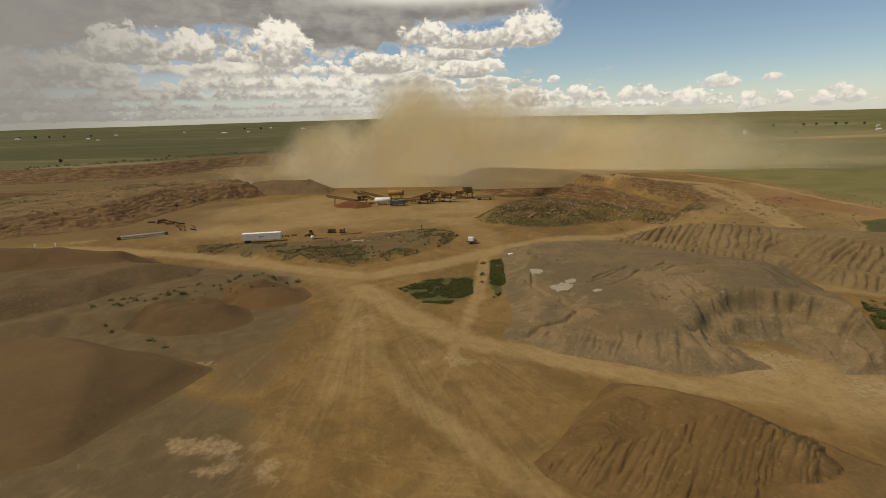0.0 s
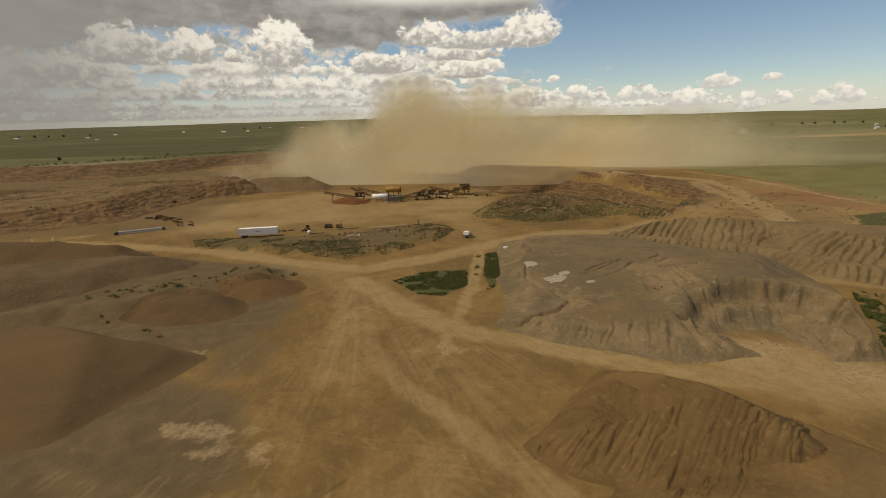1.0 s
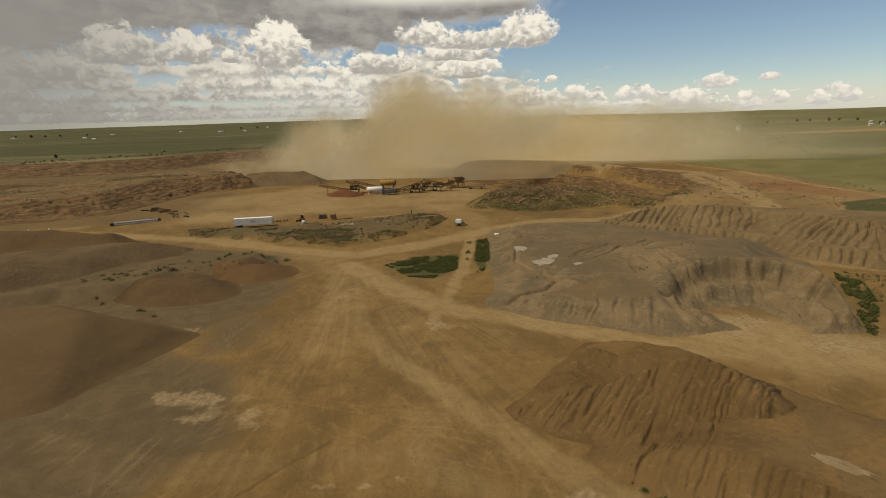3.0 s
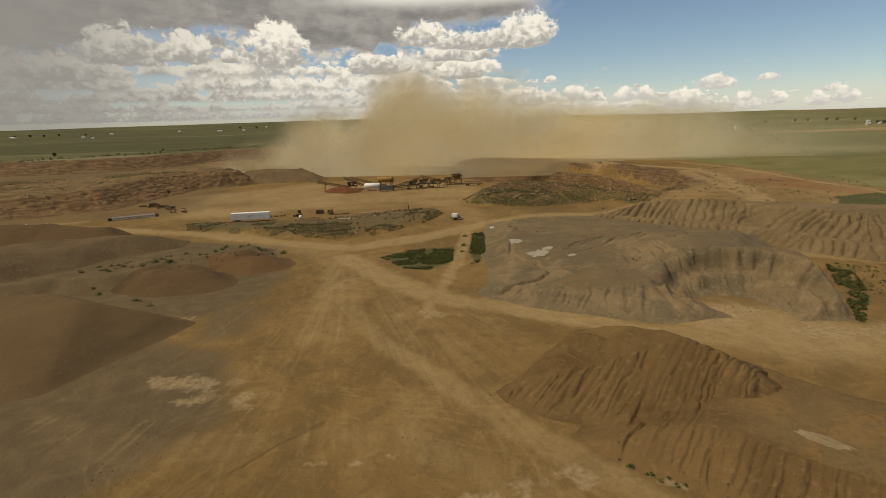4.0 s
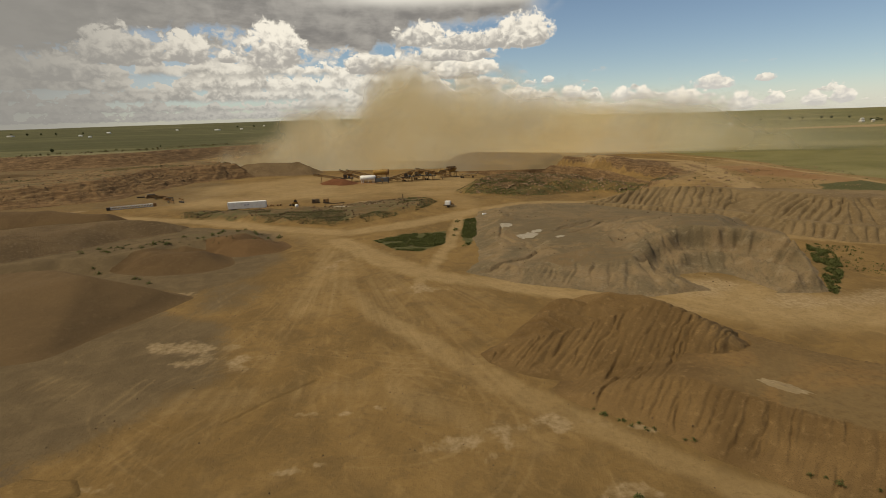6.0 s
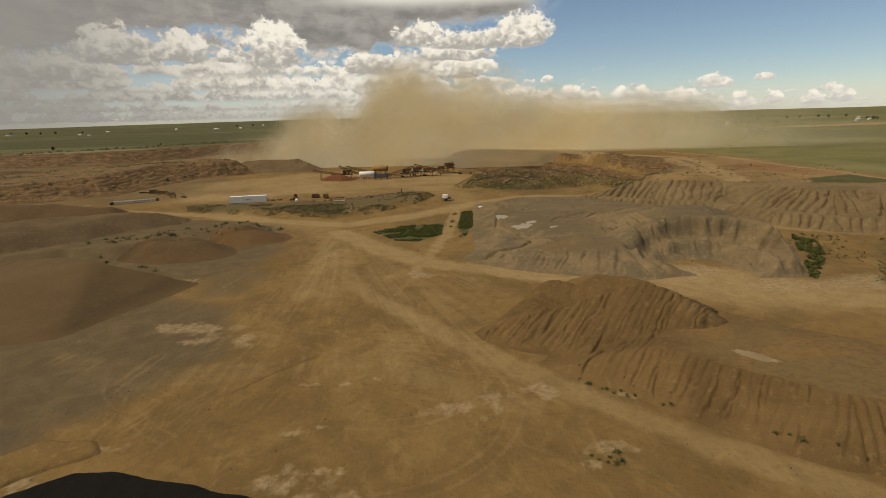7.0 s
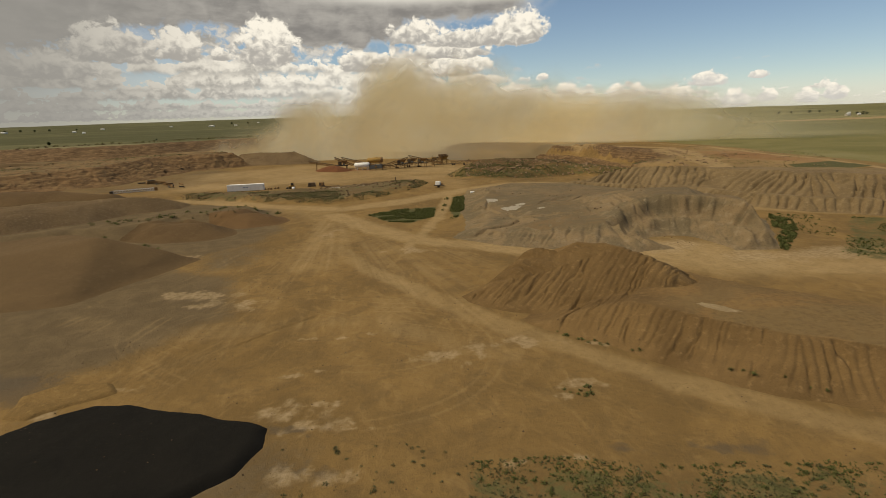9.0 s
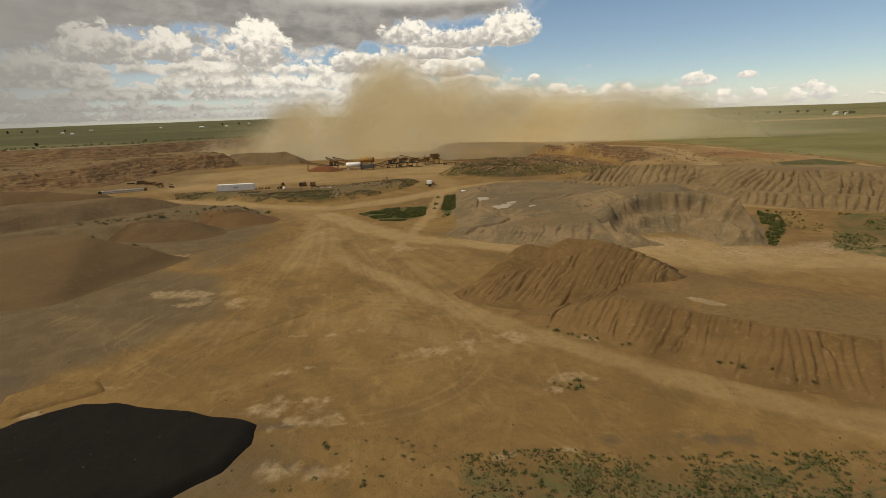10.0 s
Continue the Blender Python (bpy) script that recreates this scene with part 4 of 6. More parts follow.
BANK_FOOT = [(54, 192), (57, 186), (68, 175), (80, 166), (97, 155), (104, 139.5), (116, 127), (125, 122.5), (134, 115), (146, 106), (170, 96)]
heap("eroded_bank", BANK_FOOT + [(205, 96), (200, 140), (170, 175), (140, 190), (112, 205), (88, 212), (68, 208)],
     0.46, bank_cap, 0.42, BANK_SOIL, "long tan dirt bank cut by rain gullies", 2.0, 0.5, 0.22, 1100, 0.8, 1.4, cliff=bank_step, flow=BANK_FOOT, level=-0.3, flute=(2.7, 1.25))
heap("black_fines_mound", [(-55, 9), (-48, 20), (-43, 26.5), (-38, 30.2), (-34, 30.4), (-24.5, 28), (-18.3, 25.8), (-16.4, 24.5), (-16, 21), (-17, 16.5), (-20.5, 13), (-26, 6), (-42, 2)],
     0.9, lambda x, y: 1.5 - 0.045 * (x + 36) + 0.2 * fbm(x, y, 6, 3, 301), 0.3, BLACK_FINES, "jet black heap of fine material on the yard", 2.4, 0.12, 0.12, 300, 0.5, 0.8)
def fines_cap(x, y):
    """Flat faces that meet along straight ridges at one peak."""
    px, py = x + 73.3, y - 92.7
    faces = (0.46 * (0.906 * px - 0.42 * py), 0.30 * (0.214 * px - 0.977 * py), 0.55 * (0.45 * px + 0.89 * py), -0.10 * px)
    return 7.6 - 0.22 * np.log(sum(np.exp(f / 0.22) for f in faces)) + 0.35 * fbm(x, y, 12, 3, 405)


heap("brown_fines_mound", [(-52.5, 98.5), (-56, 86), (-61, 73), (-66, 65.5), (-80, 61), (-112, 55), (-142, 66), (-140, 106), (-110, 112), (-80, 109), (-62, 105)],
     0.9, fines_cap, 0.6, DARK_FINES, "large smooth brown heap of crushed fines", 0, 0, 0.12, 400, 0.9, 1.0)
heap("gravel_mound", [(-175, 112), (-116, 119), (-104, 131), (-97, 146), (-84, 155), (-84, 164), (-104, 169), (-135, 160), (-180, 148)],
     0.5, lambda x, y: 4.2 + 0.8 * fbm(x, y, 14, 3, 505), 0.6, GRAVEL, "long brown gravel heap on the terrace", 0, 0, 0.35, 500, 1.2, 1.6)
heap("brown_fines_mound", [(-230, 160), (-145, 168), (-118, 174), (-106, 183), (-116, 194), (-150, 201), (-220, 204)],
     0.4, lambda x, y: 4.4 + 0.4 * fbm(x, y, 20, 3, 605), 0.8, FINES, "flat-topped heap of brown fines beside the haul road", 0, 0, 0.15, 600, 1.2, 1.0)
heap("brown_fines_mound", [(-41, 143), (-44, 136), (-54, 131.5), (-66, 134), (-70, 143), (-62, 151), (-48, 152)],
     0.36, ridge_cap([(-56, 143), (-59, 142)], 3.3, 0.28), 0.5, RED_FINES, "low smooth cone of reddish brown fines", 0, 0, 0.1, 700, 1.0, 0.6)
heap("brown_fines_mound", [(-51, 122), (-59, 115.5), (-71, 113.5), (-87, 120), (-84, 132), (-74, 140), (-61, 138)],
     0.40, ridge_cap([(-66, 128), (-77, 127)], 3.1, 0.27), 0.5, FINES, "low smooth cone of brown fines against the terrace", 0, 0, 0.1, 800, 1.0, 0.6)
heap("dark_gravel_mound", [(-156, 372), (-142, 362), (-108, 358), (-84, 362), (-78, 376), (-90, 394), (-128, 400), (-153, 390)],
     0.5, lambda x, y: 7.6 + 1.2 * fbm(x, y, 14, 3, 905) - 3.0 * step(-84, -70, x), 0.9, GRAVEL, "broad flat-topped gravel heap behind the crushing plant", 7.0, 0.5, 0.3, 900, 0.8, 2.0)
heap("cinder_mound", [(-70, 310), (-66, 300), (-54, 294), (-40, 297), (-38, 306), (-52, 313)], 0.45, ridge_cap([(-61, 304), (-55, 303)], 3.0, 0.36), 0.6, CINDER,
     "small red cinder cone below a conveyor", 0, 0, 0.15, 950, 0.6, 1.0)
heap("gravel_mound", [(26, 338), (34, 330), (44, 336), (40, 346), (30, 346)], 0.6, ridge_cap([(35, 338), (36, 339)], 4.4, 0.5), 0.7, HEAP_SOIL, "small cone of brown gravel", 0, 0, 0.15, 960, 0.6, 1.0)
heap("dark_gravel_mound", [(-330, 300), (-270, 330), (-235, 345), (-245, 368), (-300, 372), (-400, 350), (-420, 310)], 0.35, lambda x, y: 9.0 + 1.0 * fbm(x, y, 20, 3, 975), 1.2, DARK_FINES,
     "long dark heap on the upper bench", 0, 0, 0.2, 970, 1.5, 2.0)
heap("eroded_ledge", [(-49, 28.5), (-50, 34), (-46, 37), (-40, 36.5), (-38, 34), (-42, 31.5), (-45, 28)], 0.8, lambda x, y: 0.35 + 0.3 * fbm(x, y, 3, 3, 985), 0.3, YARD_SOIL,
     "low eroded dirt ledge beside the black heap", 1.2, 0.3, 0.15, 980, 0.2, 1.2)


def spill(name, cx, cy, rx, ry, turn, label, mat, seed):
    """A thin ragged sheet of pale loose material on a heap."""
    bm = bmesh.new()
    rings = []
    for k in range(5):
        ring = []
        for a in range(36):
            t = a / 36 * math.tau
            r = (k + 0.3) / 4.3 * (1 + 0.35 * noise.noise(Vector((2 * math.cos(t), 2 * math.sin(t), seed))) + 0.2 * noise.noise(Vector((6 * math.cos(t), 6 * math.sin(t), seed))))
            x, y = rx * r * math.cos(t), ry * r * math.sin(t)
            x, y = cx + x * math.cos(turn) - y * math.sin(turn), cy + x * math.sin(turn) + y * math.cos(turn)
            ring.append(bm.verts.new((x, y, top_at(x, y) + 0.10 - 0.03 * k)))
        rings.append(ring)
    bm.faces.new(rings[0])
    for p, q in zip(rings, rings[1:]):
        for a in range(36):
            bm.faces.new((p[a], p[(a + 1) % 36], q[(a + 1) % 36], q[a])).smooth = True
    me = bpy.data.meshes.new(name)
    bm.to_mesh(me)
    bm.free()
    me.materials.append(mat)
    return tagged(new(name, me), label, "gravel spill")


PALE_GRAVEL = earth("pale_gravel", (0.27, 0.195, 0.105), (0.36, 0.27, 0.15), (0.46, 0.36, 0.22))
WHITE_ROCK = earth("white_rock", (0.30, 0.26, 0.19), (0.42, 0.37, 0.29), (0.58, 0.53, 0.44))
spill("gravel_spill", 43.6, 43.6, 3.4, 1.3, -0.75, "pale gravel spill on the heap's bench", PALE_GRAVEL, 3)
spill("rock_spill", 28.2, 136.5, 3.6, 3.0, 0.3, "white broken rock on the grey mound", WHITE_ROCK, 5)
spill("rock_spill", 36.2, 130.2, 1.4, 1.1, 0.0, "small white rock patch on the grey mound", WHITE_ROCK, 6)
spill("rock_spill", 23.6, 151.5, 2.0, 2.2, 0.0, "white broken rock on the mound's edge", WHITE_ROCK, 7)
spill("rock_spill", 31.5, 140.5, 2.2, 1.4, 0.8, "white broken rock streak on the grey mound", WHITE_ROCK, 8)
spill("pale_strip", -38.0, 201.8, 4.6, 0.9, 0.08, "pale dried-out strip on the berm", WHITE_ROCK, 11)
spill("pale_strip", -25.5, 205.2, 3.6, 0.8, 0.1, "small pale dried-out strip on the berm", WHITE_ROCK, 12)
spill("pale_strip", -28.0, 229.0, 11.0, 0.9, 0.17, "long pale strip behind the berm", PALE_GRAVEL, 13)
spill("pale_strip", -150.0, 239.0, 5.0, 0.9, 0.3, "pale gravel strip beside the lattice frame", PALE_GRAVEL, 14)
spill("pale_strip", -166.0, 228.0, 7.0, 1.2, 0.35, "long pale gravel strip on the yard", PALE_GRAVEL, 15)


# ---------------------------------------------------------------- dust
def dust_height(x):
    return np.interp(x, [-205, -170, -140, -112, -95, -70, -45, -25, -10, 5, 40, 75, 110, 160, 210, 260, 310, 460], [8, 16, 26, 50, 60, 58, 80, 98, 90, 72, 72, 68, 62, 55, 50, 44, 38, 26])


def build_dust():
    plume = tagged(new("dust_cloud"), "tan cloud of blown dust rising over the pit", "dust cloud", kind="stuff")
    for k in range(3):
        xs = np.arange(-215, 470, 3.0)
        zs = np.arange(-2, 96, 2.5)
        gx, gz = np.meshgrid(xs, zs)
        shift = 14 * (grain(gx / 40, gz / 40 + k, 3 + k) - 0.5)
        top = dust_height(gx + 14 * (k - 1) + shift) * (0.86 + 0.08 * k) + (38 - 20 * step(40, 120, gx)) * fbm(gx, gz, 34, 4, 11 + k)
        ends = step(-205, -150, gx + shift) * (0.16 * step(440, 300, gx) + 0.84 * step(310, 130, gx + shift))
        t = step(-4.0, 36.0, top - gz) * ends * (1.25 - 0.25 * step(4, 26, gz))
        t = t * (0.80 + 0.20 * step(20, 90, gx)) * (1 - 0.62 * (k == 0) * step(30, 8, gz) * step(-60, 70, gx))
        rim = 452 - 0.18 * gx - 11.2 * np.log1p(np.exp((gx - 40) / 25)) + 12.5 * np.log1p(np.exp((gx - 150) / 25))
        front = 380 + 0.0005 * np.minimum(gx - 40, 0) ** 2 - 4.2 * np.log1p(np.exp((gx - 40) / 25))
        depth = (front if k == 0 else rim + 30 * (k - 1)) + 6 * fbm(gx, gz, 80, 2, 31 + k)
        me = grid_mesh("billow", xs, zs, depth, t > 0.005)
        co = np.zeros(len(me.vertices) * 3, np.float32)
        me.vertices.foreach_get("co", co)
        co = co.reshape(-1, 3)[:, [0, 2, 1]]
        me.vertices.foreach_set("co", np.ascontiguousarray(co).ravel())
        i = np.rint((co[:, 0] - xs[0]) / 3.0).astype(int)
        j = np.rint((co[:, 2] - zs[0]) / 2.5).astype(int)
        layer = me.attributes.new("thickness", "FLOAT", "POINT")
        layer.data.foreach_set("value", t[j, i].astype(np.float32))
        me.materials.append(DUST)
        me.update()
        ob = new("billow", me)
        ob.parent = plume


build_dust()


# ---------------------------------------------------------------- building blocks
def z_at(x, y):
    return float(land(np.array([x]), np.array([y]))[0])


def thing(name, x, y, turn, label, category, group="", lift=0.0):
    ob = new(name)
    ob.matrix_world = pose(x, y, z_at(x, y) + lift, 0, 0, turn)
    return tagged(ob, label, category, group)


def part(name, bm, mat, parent, label=""):
    me = bpy.data.meshes.new(name)
    bm.to_mesh(me)
    bm.free()
    me.materials.append(mat)
    ob = new(name, me)
    ob.parent = parent
    return tagged(ob, label)


def box(sx, sy, sz, m=None, bevel=0.0, bm=None):
    """A box whose base stands on the origin of m."""
    bm = bm or bmesh.new()
    made = bmesh.ops.create_cube(bm, size=1.0, matrix=(m or Matrix()) @ Matrix.Translation((0, 0, sz / 2)) @ Matrix.Diagonal((sx, sy, sz, 1)))
    if bevel:
        edges = {e for v in made["verts"] for e in v.link_edges}
        bmesh.ops.bevel(bm, geom=list(edges), offset=bevel, segments=2, affect="EDGES", clamp_overlap=True)
    return bm


def rod(a, b, r, bm=None, sides=8, r2=None):
    """A round bar from a to b."""
    bm = bm or bmesh.new()
    a, b = Vector(a), Vector(b)
    turn = (b - a).to_track_quat("Z", "Y").to_matrix().to_4x4()
    m = Matrix.Translation((a + b) / 2) @ turn
    bmesh.ops.create_cone(bm, cap_ends=True, segments=sides, radius1=r, radius2=r if r2 is None else r2, depth=(b - a).length, matrix=m)
    return bm


def bar(a, b, w, bm=None):
    """A square bar from a to b."""
    bm = bm or bmesh.new()
    a, b = Vector(a), Vector(b)
    turn = (b - a).to_track_quat("Z", "Y").to_matrix().to_4x4()
    return box(w, w, (b - a).length, Matrix.Translation(a) @ turn, 0, bm)


def lathe(profile, sides=20, bm=None, m=None):
    """A solid of revolution round x from (x, radius) rows."""
    bm = bm or bmesh.new()
    rings = []
    for x, r in profile:
        rings.append([bm.verts.new((m or Matrix()) @ Vector((x, r * math.cos(k * math.tau / sides), r * math.sin(k * math.tau / sides)))) for k in range(sides)])
    for p, q in zip(rings, rings[1:]):
        for k in range(sides):
            f = bm.faces.new((p[k], p[(k + 1) % sides], q[(k + 1) % sides], q[k]))
            f.smooth = True
    bm.faces.new(rings[0][::-1])
    bm.faces.new(rings[-1])
    return bm


def wheel(parent, x, y, r, w):
    tyre = part("tyre", lathe([(-w / 2, r * 0.55), (-w / 2, r * 0.92), (-w * 0.3, r), (w * 0.3, r), (w / 2, r * 0.92), (w / 2, r * 0.55)], 18, None, pose(x, y, r, 0, 0, 90)), RUBBER, parent)
    part("rim", lathe([(-w * 0.42, r * 0.2), (-w * 0.36, r * 0.56), (w * 0.36, r * 0.56), (w * 0.42, r * 0.2)], 14, None, pose(x, y, r, 0, 0, 90)), DARK_STEEL, tyre)


# ---------------------------------------------------------------- the box trailer on the berm
def semi_trailer():
    t = thing("semi_trailer", -82.2, 217.3, 7.5, "long white box semi trailer parked on the berm", "trailer", lift=-0.1)
    bm = box(16.1, 2.6, 2.9, pose(0, 0, 1.15), 0.06)
    body = part("body", bm, WHITE_PAINT, t)
    for k in range(14):
        part("side_rib", box(0.06, 0.03, 2.6, pose(-7.8 + 1.2 * k, -1.312, 1.3)), WHITE_PAINT, body)
    bm = bmesh.new()
    for k, w in enumerate((0.5, 0.35, 0.45, 0.4)):
        box(w, 0.02, 0.32, pose(-0.8 + 0.55 * k, -1.335, 2.55), 0, bm)
    part("side_marking", bm, SIGN_INK, body, "faded dark marking")
    bm = box(16.1, 0.12, 0.16, pose(0, -0.5, 0.98))
    box(16.1, 0.12, 0.16, pose(0, 0.5, 0.98), 0, bm)
    part("underframe", bm, DARK_STEEL, t)
    for x in (-6.6, -5.3):
        for y in (-1.0, 1.0):
            wheel(t, x, y, 0.5, 0.55)
    for y in (-0.8, 0.8):
        part("landing_leg", box(0.14, 0.14, 1.0, pose(5.2, y, 0.0)), DARK_STEEL, t)
    for y in (-0.66, 0.66):
        part("rear_door", box(0.05, 1.26, 2.7, pose(-8.08, y, 1.25), 0.02), WHITE_PAINT, t)
    part("bumper", box(0.12, 2.4, 0.12, pose(-8.0, 0, 0.55)), RUST, t)


semi_trailer()


# ---------------------------------------------------------------- the crushing plant
def conveyor(x, y, turn, length, low, high, label, mat=None, name="conveyor", legs=(0.35, 0.75)):
    mat = mat or RUST
    c = thing(name, x, y, turn, label, "conveyor", "crushing plant")
    a, b = Vector((-length / 2, 0, low)), Vector((length / 2, 0, high))
    way = (b - a).normalized()
    up = Vector((-way.z, 0, way.x))
    bm = bmesh.new()
    for side in (-0.55, 0.55):
        s = Vector((0, side, 0))
        bar(a + s, b + s, 0.28, bm)
        bar(a + s - up * 0.9, b + s - up * 0.9, 0.22, bm)
        count = max(4, int(length / 1.4))
        for k in range(count):
            p, q = a.lerp(b, k / count), a.lerp(b, (k + 1) / count)
            bar(p + s - up * (0.9 * (k % 2)), q + s - up * (0.9 * ((k + 1) % 2)), 0.16, bm)
    part("truss", bm, mat, c)
    slope = (b - a).to_track_quat("X", "Z").to_matrix().to_4x4()
    part("belt", box((b - a).length, 0.95, 0.06, Matrix.Translation((a + b) / 2 + up * 0.18) @ slope), RUBBER, c)
    for e in (a, b):
        part("drum", rod(e + Vector((0, -0.5, 0.02)), e + Vector((0, 0.5, 0.02)), 0.3, None, 12), DARK_STEEL, c)
    for f in legs:
        p = a.lerp(b, f)
        for side in (-0.75, 0.75):
            part("leg", bar((p.x + 0.3, side * 1.3, -0.2), (p.x, side, p.z - 0.1), 0.16), mat, c)
        part("brace", bar((p.x + 0.25, -0.95, p.z * 0.35), (p.x + 0.1, 0.8, p.z * 0.75), 0.09), mat, c)
    return c


conveyor(-64, 311, 177, 19, 2.2, 5.4, "rusty stacking conveyor above the red cinder pile")
conveyor(-52, 315, 172, 12, 2.5, 7.2, "short dark conveyor leaning on the crusher")
conveyor(-41, 310, -8, 24, 7.4, 1.8, "rusty conveyor sloping down behind the white tank")
conveyor(-20, 305, 4, 18, 1.6, 6.6, "rusty conveyor rising to the screening tower")
conveyor(-19, 309, 2, 22, 1.2, 2.6, "low rusty return conveyor on short legs")
conveyor(0, 309, -6, 21, 7.2, 2.4, "rusty conveyor sloping down towards the feed hopper")
conveyor(7, 318, 16, 14, 2.6, 6.4, "rusty conveyor under the feed hopper")


def tank(name, x, y, turn, length, r, lift, shell, frame_mat, label, caps=None):
    t = thing(name, x, y, turn, label, "tank", "crushing plant")
    h = length / 2
    part("shell", lathe([(-h - r * 0.42, 0.02), (-h - r * 0.36, r * 0.45), (-h - r * 0.2, r * 0.8), (-h, r), (h, r), (h + r * 0.2, r * 0.8), (h + r * 0.36, r * 0.45), (h + r * 0.42, 0.02)], 24, None, pose(0, 0, lift + r)), shell, t)
    for x0 in (-h * 0.7, h * 0.7):
        part("saddle", box(0.4, r * 1.5, lift + r * 0.5, pose(x0, 0, -0.1), 0.04), frame_mat, t)
    for x0 in (-h * 0.95, 0, h * 0.95):
        for y0 in (-r * 0.7, r * 0.7):
            part("leg", box(0.16, 0.16, lift + r * 0.4, pose(x0, y0, -0.1)), frame_mat, t)
    part("hatch", rod((h * 0.2, 0, lift + 2 * r - 0.1), (h * 0.2, 0, lift + 2 * r + 0.3), 0.4, None, 14), frame_mat, t)
    if caps:
        part("end_cap", lathe([(h * 0.78, r * 1.01), (h * 0.8, r * 1.04), (h * 1.1, r * 1.0), (h * 1.12, r * 0.6)], 24, None, pose(0, 0, lift + r)), caps, t)
    return t


tank("white_tank", -39.5, 305.5, 1, 8.4, 1.55, 1.3, WHITE_PAINT, WHITE_PAINT, "white horizontal tank on short white legs")
tank("rusty_tank", -33.5, 327, -2, 9.0, 1.7, 2.2, YELLOW, RUST, "faded yellow rusty horizontal tank with a dark end", RUST)


def crusher(x, y, turn, label):
    c = thing("crusher", x, y, turn, label, "crusher", "crushing plant")
    for px in (-2.6, 2.6):
        for py in (-1.3, 1.3):
            part("leg", box(0.3, 0.3, 3.0, pose(px, py, -0.2)), RUST, c)
    part("chassis", box(7.5, 2.6, 0.5, pose(0, 0, 2.4), 0.05), DARK_STEEL, c)
    part("jaw_housing", box(2.4, 2.2, 2.4, pose(-1.2, 0, 2.9), 0.25), RUST, c)
    hopper = bmesh.new()
    bmesh.ops.create_cone(hopper, cap_ends=False, segments=4, radius1=1.2, radius2=2.4, depth=1.8, matrix=pose(1.6, 0, 4.6, 0, 0, 45))
    bmesh.ops.solidify(hopper, geom=hopper.faces[:], thickness=0.1)
    part("hopper", hopper, RUST, c)
    part("flywheel", rod((-1.2, -1.5, 4.1), (-1.2, -1.2, 4.1), 1.0, None, 20), DARK_STEEL, c)
    part("motor", rod((0.4, -1.0, 3.4), (1.8, -1.0, 3.4), 0.45, None, 12), BLUE_STEEL, c)
    bm = bmesh.new()
    for px in (-3.6, -1.8, 0, 1.8, 3.6):
        bar((px, -1.5, 2.9), (px, -1.5, 4.0), 0.06, bm)
    bar((-3.6, -1.5, 4.0), (3.6, -1.5, 4.0), 0.06, bm)
    part("handrail", bm, YELLOW, c)
    for px in (-2.8, -1.6):
        wheel(c, px, 1.0, 0.5, 0.5)
    return c


crusher(-52.5, 309, 6, "rusty jaw crusher on a wheeled chassis")
crusher(-9, 311, -14, "brown cone crusher among sloping conveyors")
crusher(-15.5, 304.5, 10, "rusty brown cone crusher in front of a conveyor")
crusher(-2.5, 308, -20, "rusty secondary crusher below a sloping conveyor")


def screen_unit(x, y, turn, label):
    s = thing("screen_unit", x, y, turn, label, "screen", "crushing plant")
    for k in range(3):
        part("deck", box(8.4, 2.6, 0.35, pose(0, 0, 1.0 + 0.95 * k, 0, -5, 0), 0.05), BLUE_STEEL, s)
    for px in (-3.8, 0, 3.8):
        for py in (-1.4, 1.4):
            part("post", box(0.22, 0.22, 3.9, pose(px, py, -0.2)), DARK_STEEL, s)
    part("side_plate", box(8.0, 0.1, 2.2, pose(0, -1.35, 1.0), 0.02), BLUE_STEEL, s)
    part("drive", rod((0.2, -1.8, 2.2), (0.2, -1.4, 2.2), 0.6, None, 16), RUST, s)


screen_unit(-30.5, 300.5, 0, "dark grey steel screening unit with stacked decks")


def feed_plant(x, y, turn):
    f = thing("feed_plant", x, y, turn, "rusty feed hopper plant standing on tall legs", "hopper", "crushing plant")
    f.matrix_world = f.matrix_world @ Matrix.Diagonal((1.15, 1.0, 0.78, 1.0))
    for px in (-4.6, -1.6, 1.6, 4.6):
        for py in (-1.6, 1.6):
            part("leg", box(0.26, 0.26, 4.2, pose(px, py, -0.2)), RUST, f)
    part("deck", box(10.4, 3.8, 0.4, pose(0, 0, 3.8), 0.04), RUST, f)
    bm = bmesh.new()
    bmesh.ops.create_cone(bm, cap_ends=False, segments=4, radius1=2.0, radius2=3.4, depth=2.4, matrix=pose(2.4, 0, 5.4, 0, 0, 45))
    bmesh.ops.solidify(bm, geom=bm.faces[:], thickness=0.14)
    part("bin", bm, YELLOW, f)
    part("extension", box(4.8, 0.16, 1.6, pose(2.4, 2.3, 6.4), 0.02), RUST, f)
    part("extension", box(4.8, 0.16, 1.2, pose(2.4, -2.3, 6.2), 0.02), RUST, f)
    part("engine_box", box(2.6, 2.2, 1.9, pose(-3.2, 0, 4.2), 0.12), YELLOW, f)
    part("exhaust", rod((-3.6, 0.6, 6.0), (-3.6, 0.6, 7.4), 0.12), DARK_STEEL, f)
    bm = bmesh.new()
    for px in (-5, -3, -1, 1):
        bar((px, -1.9, 4.2), (px, -1.9, 5.2), 0.06, bm)
    bar((-5, -1.9, 5.2), (1, -1.9, 5.2), 0.06, bm)
    part("handrail", bm, YELLOW, f)
    for k in range(3):
        part("brace", bar((-4.6 + 3.1 * k, -1.6, 0.3), (-1.6 + 3.1 * k, -1.6, 3.8), 0.14), RUST, f)


feed_plant(9, 322, 14)


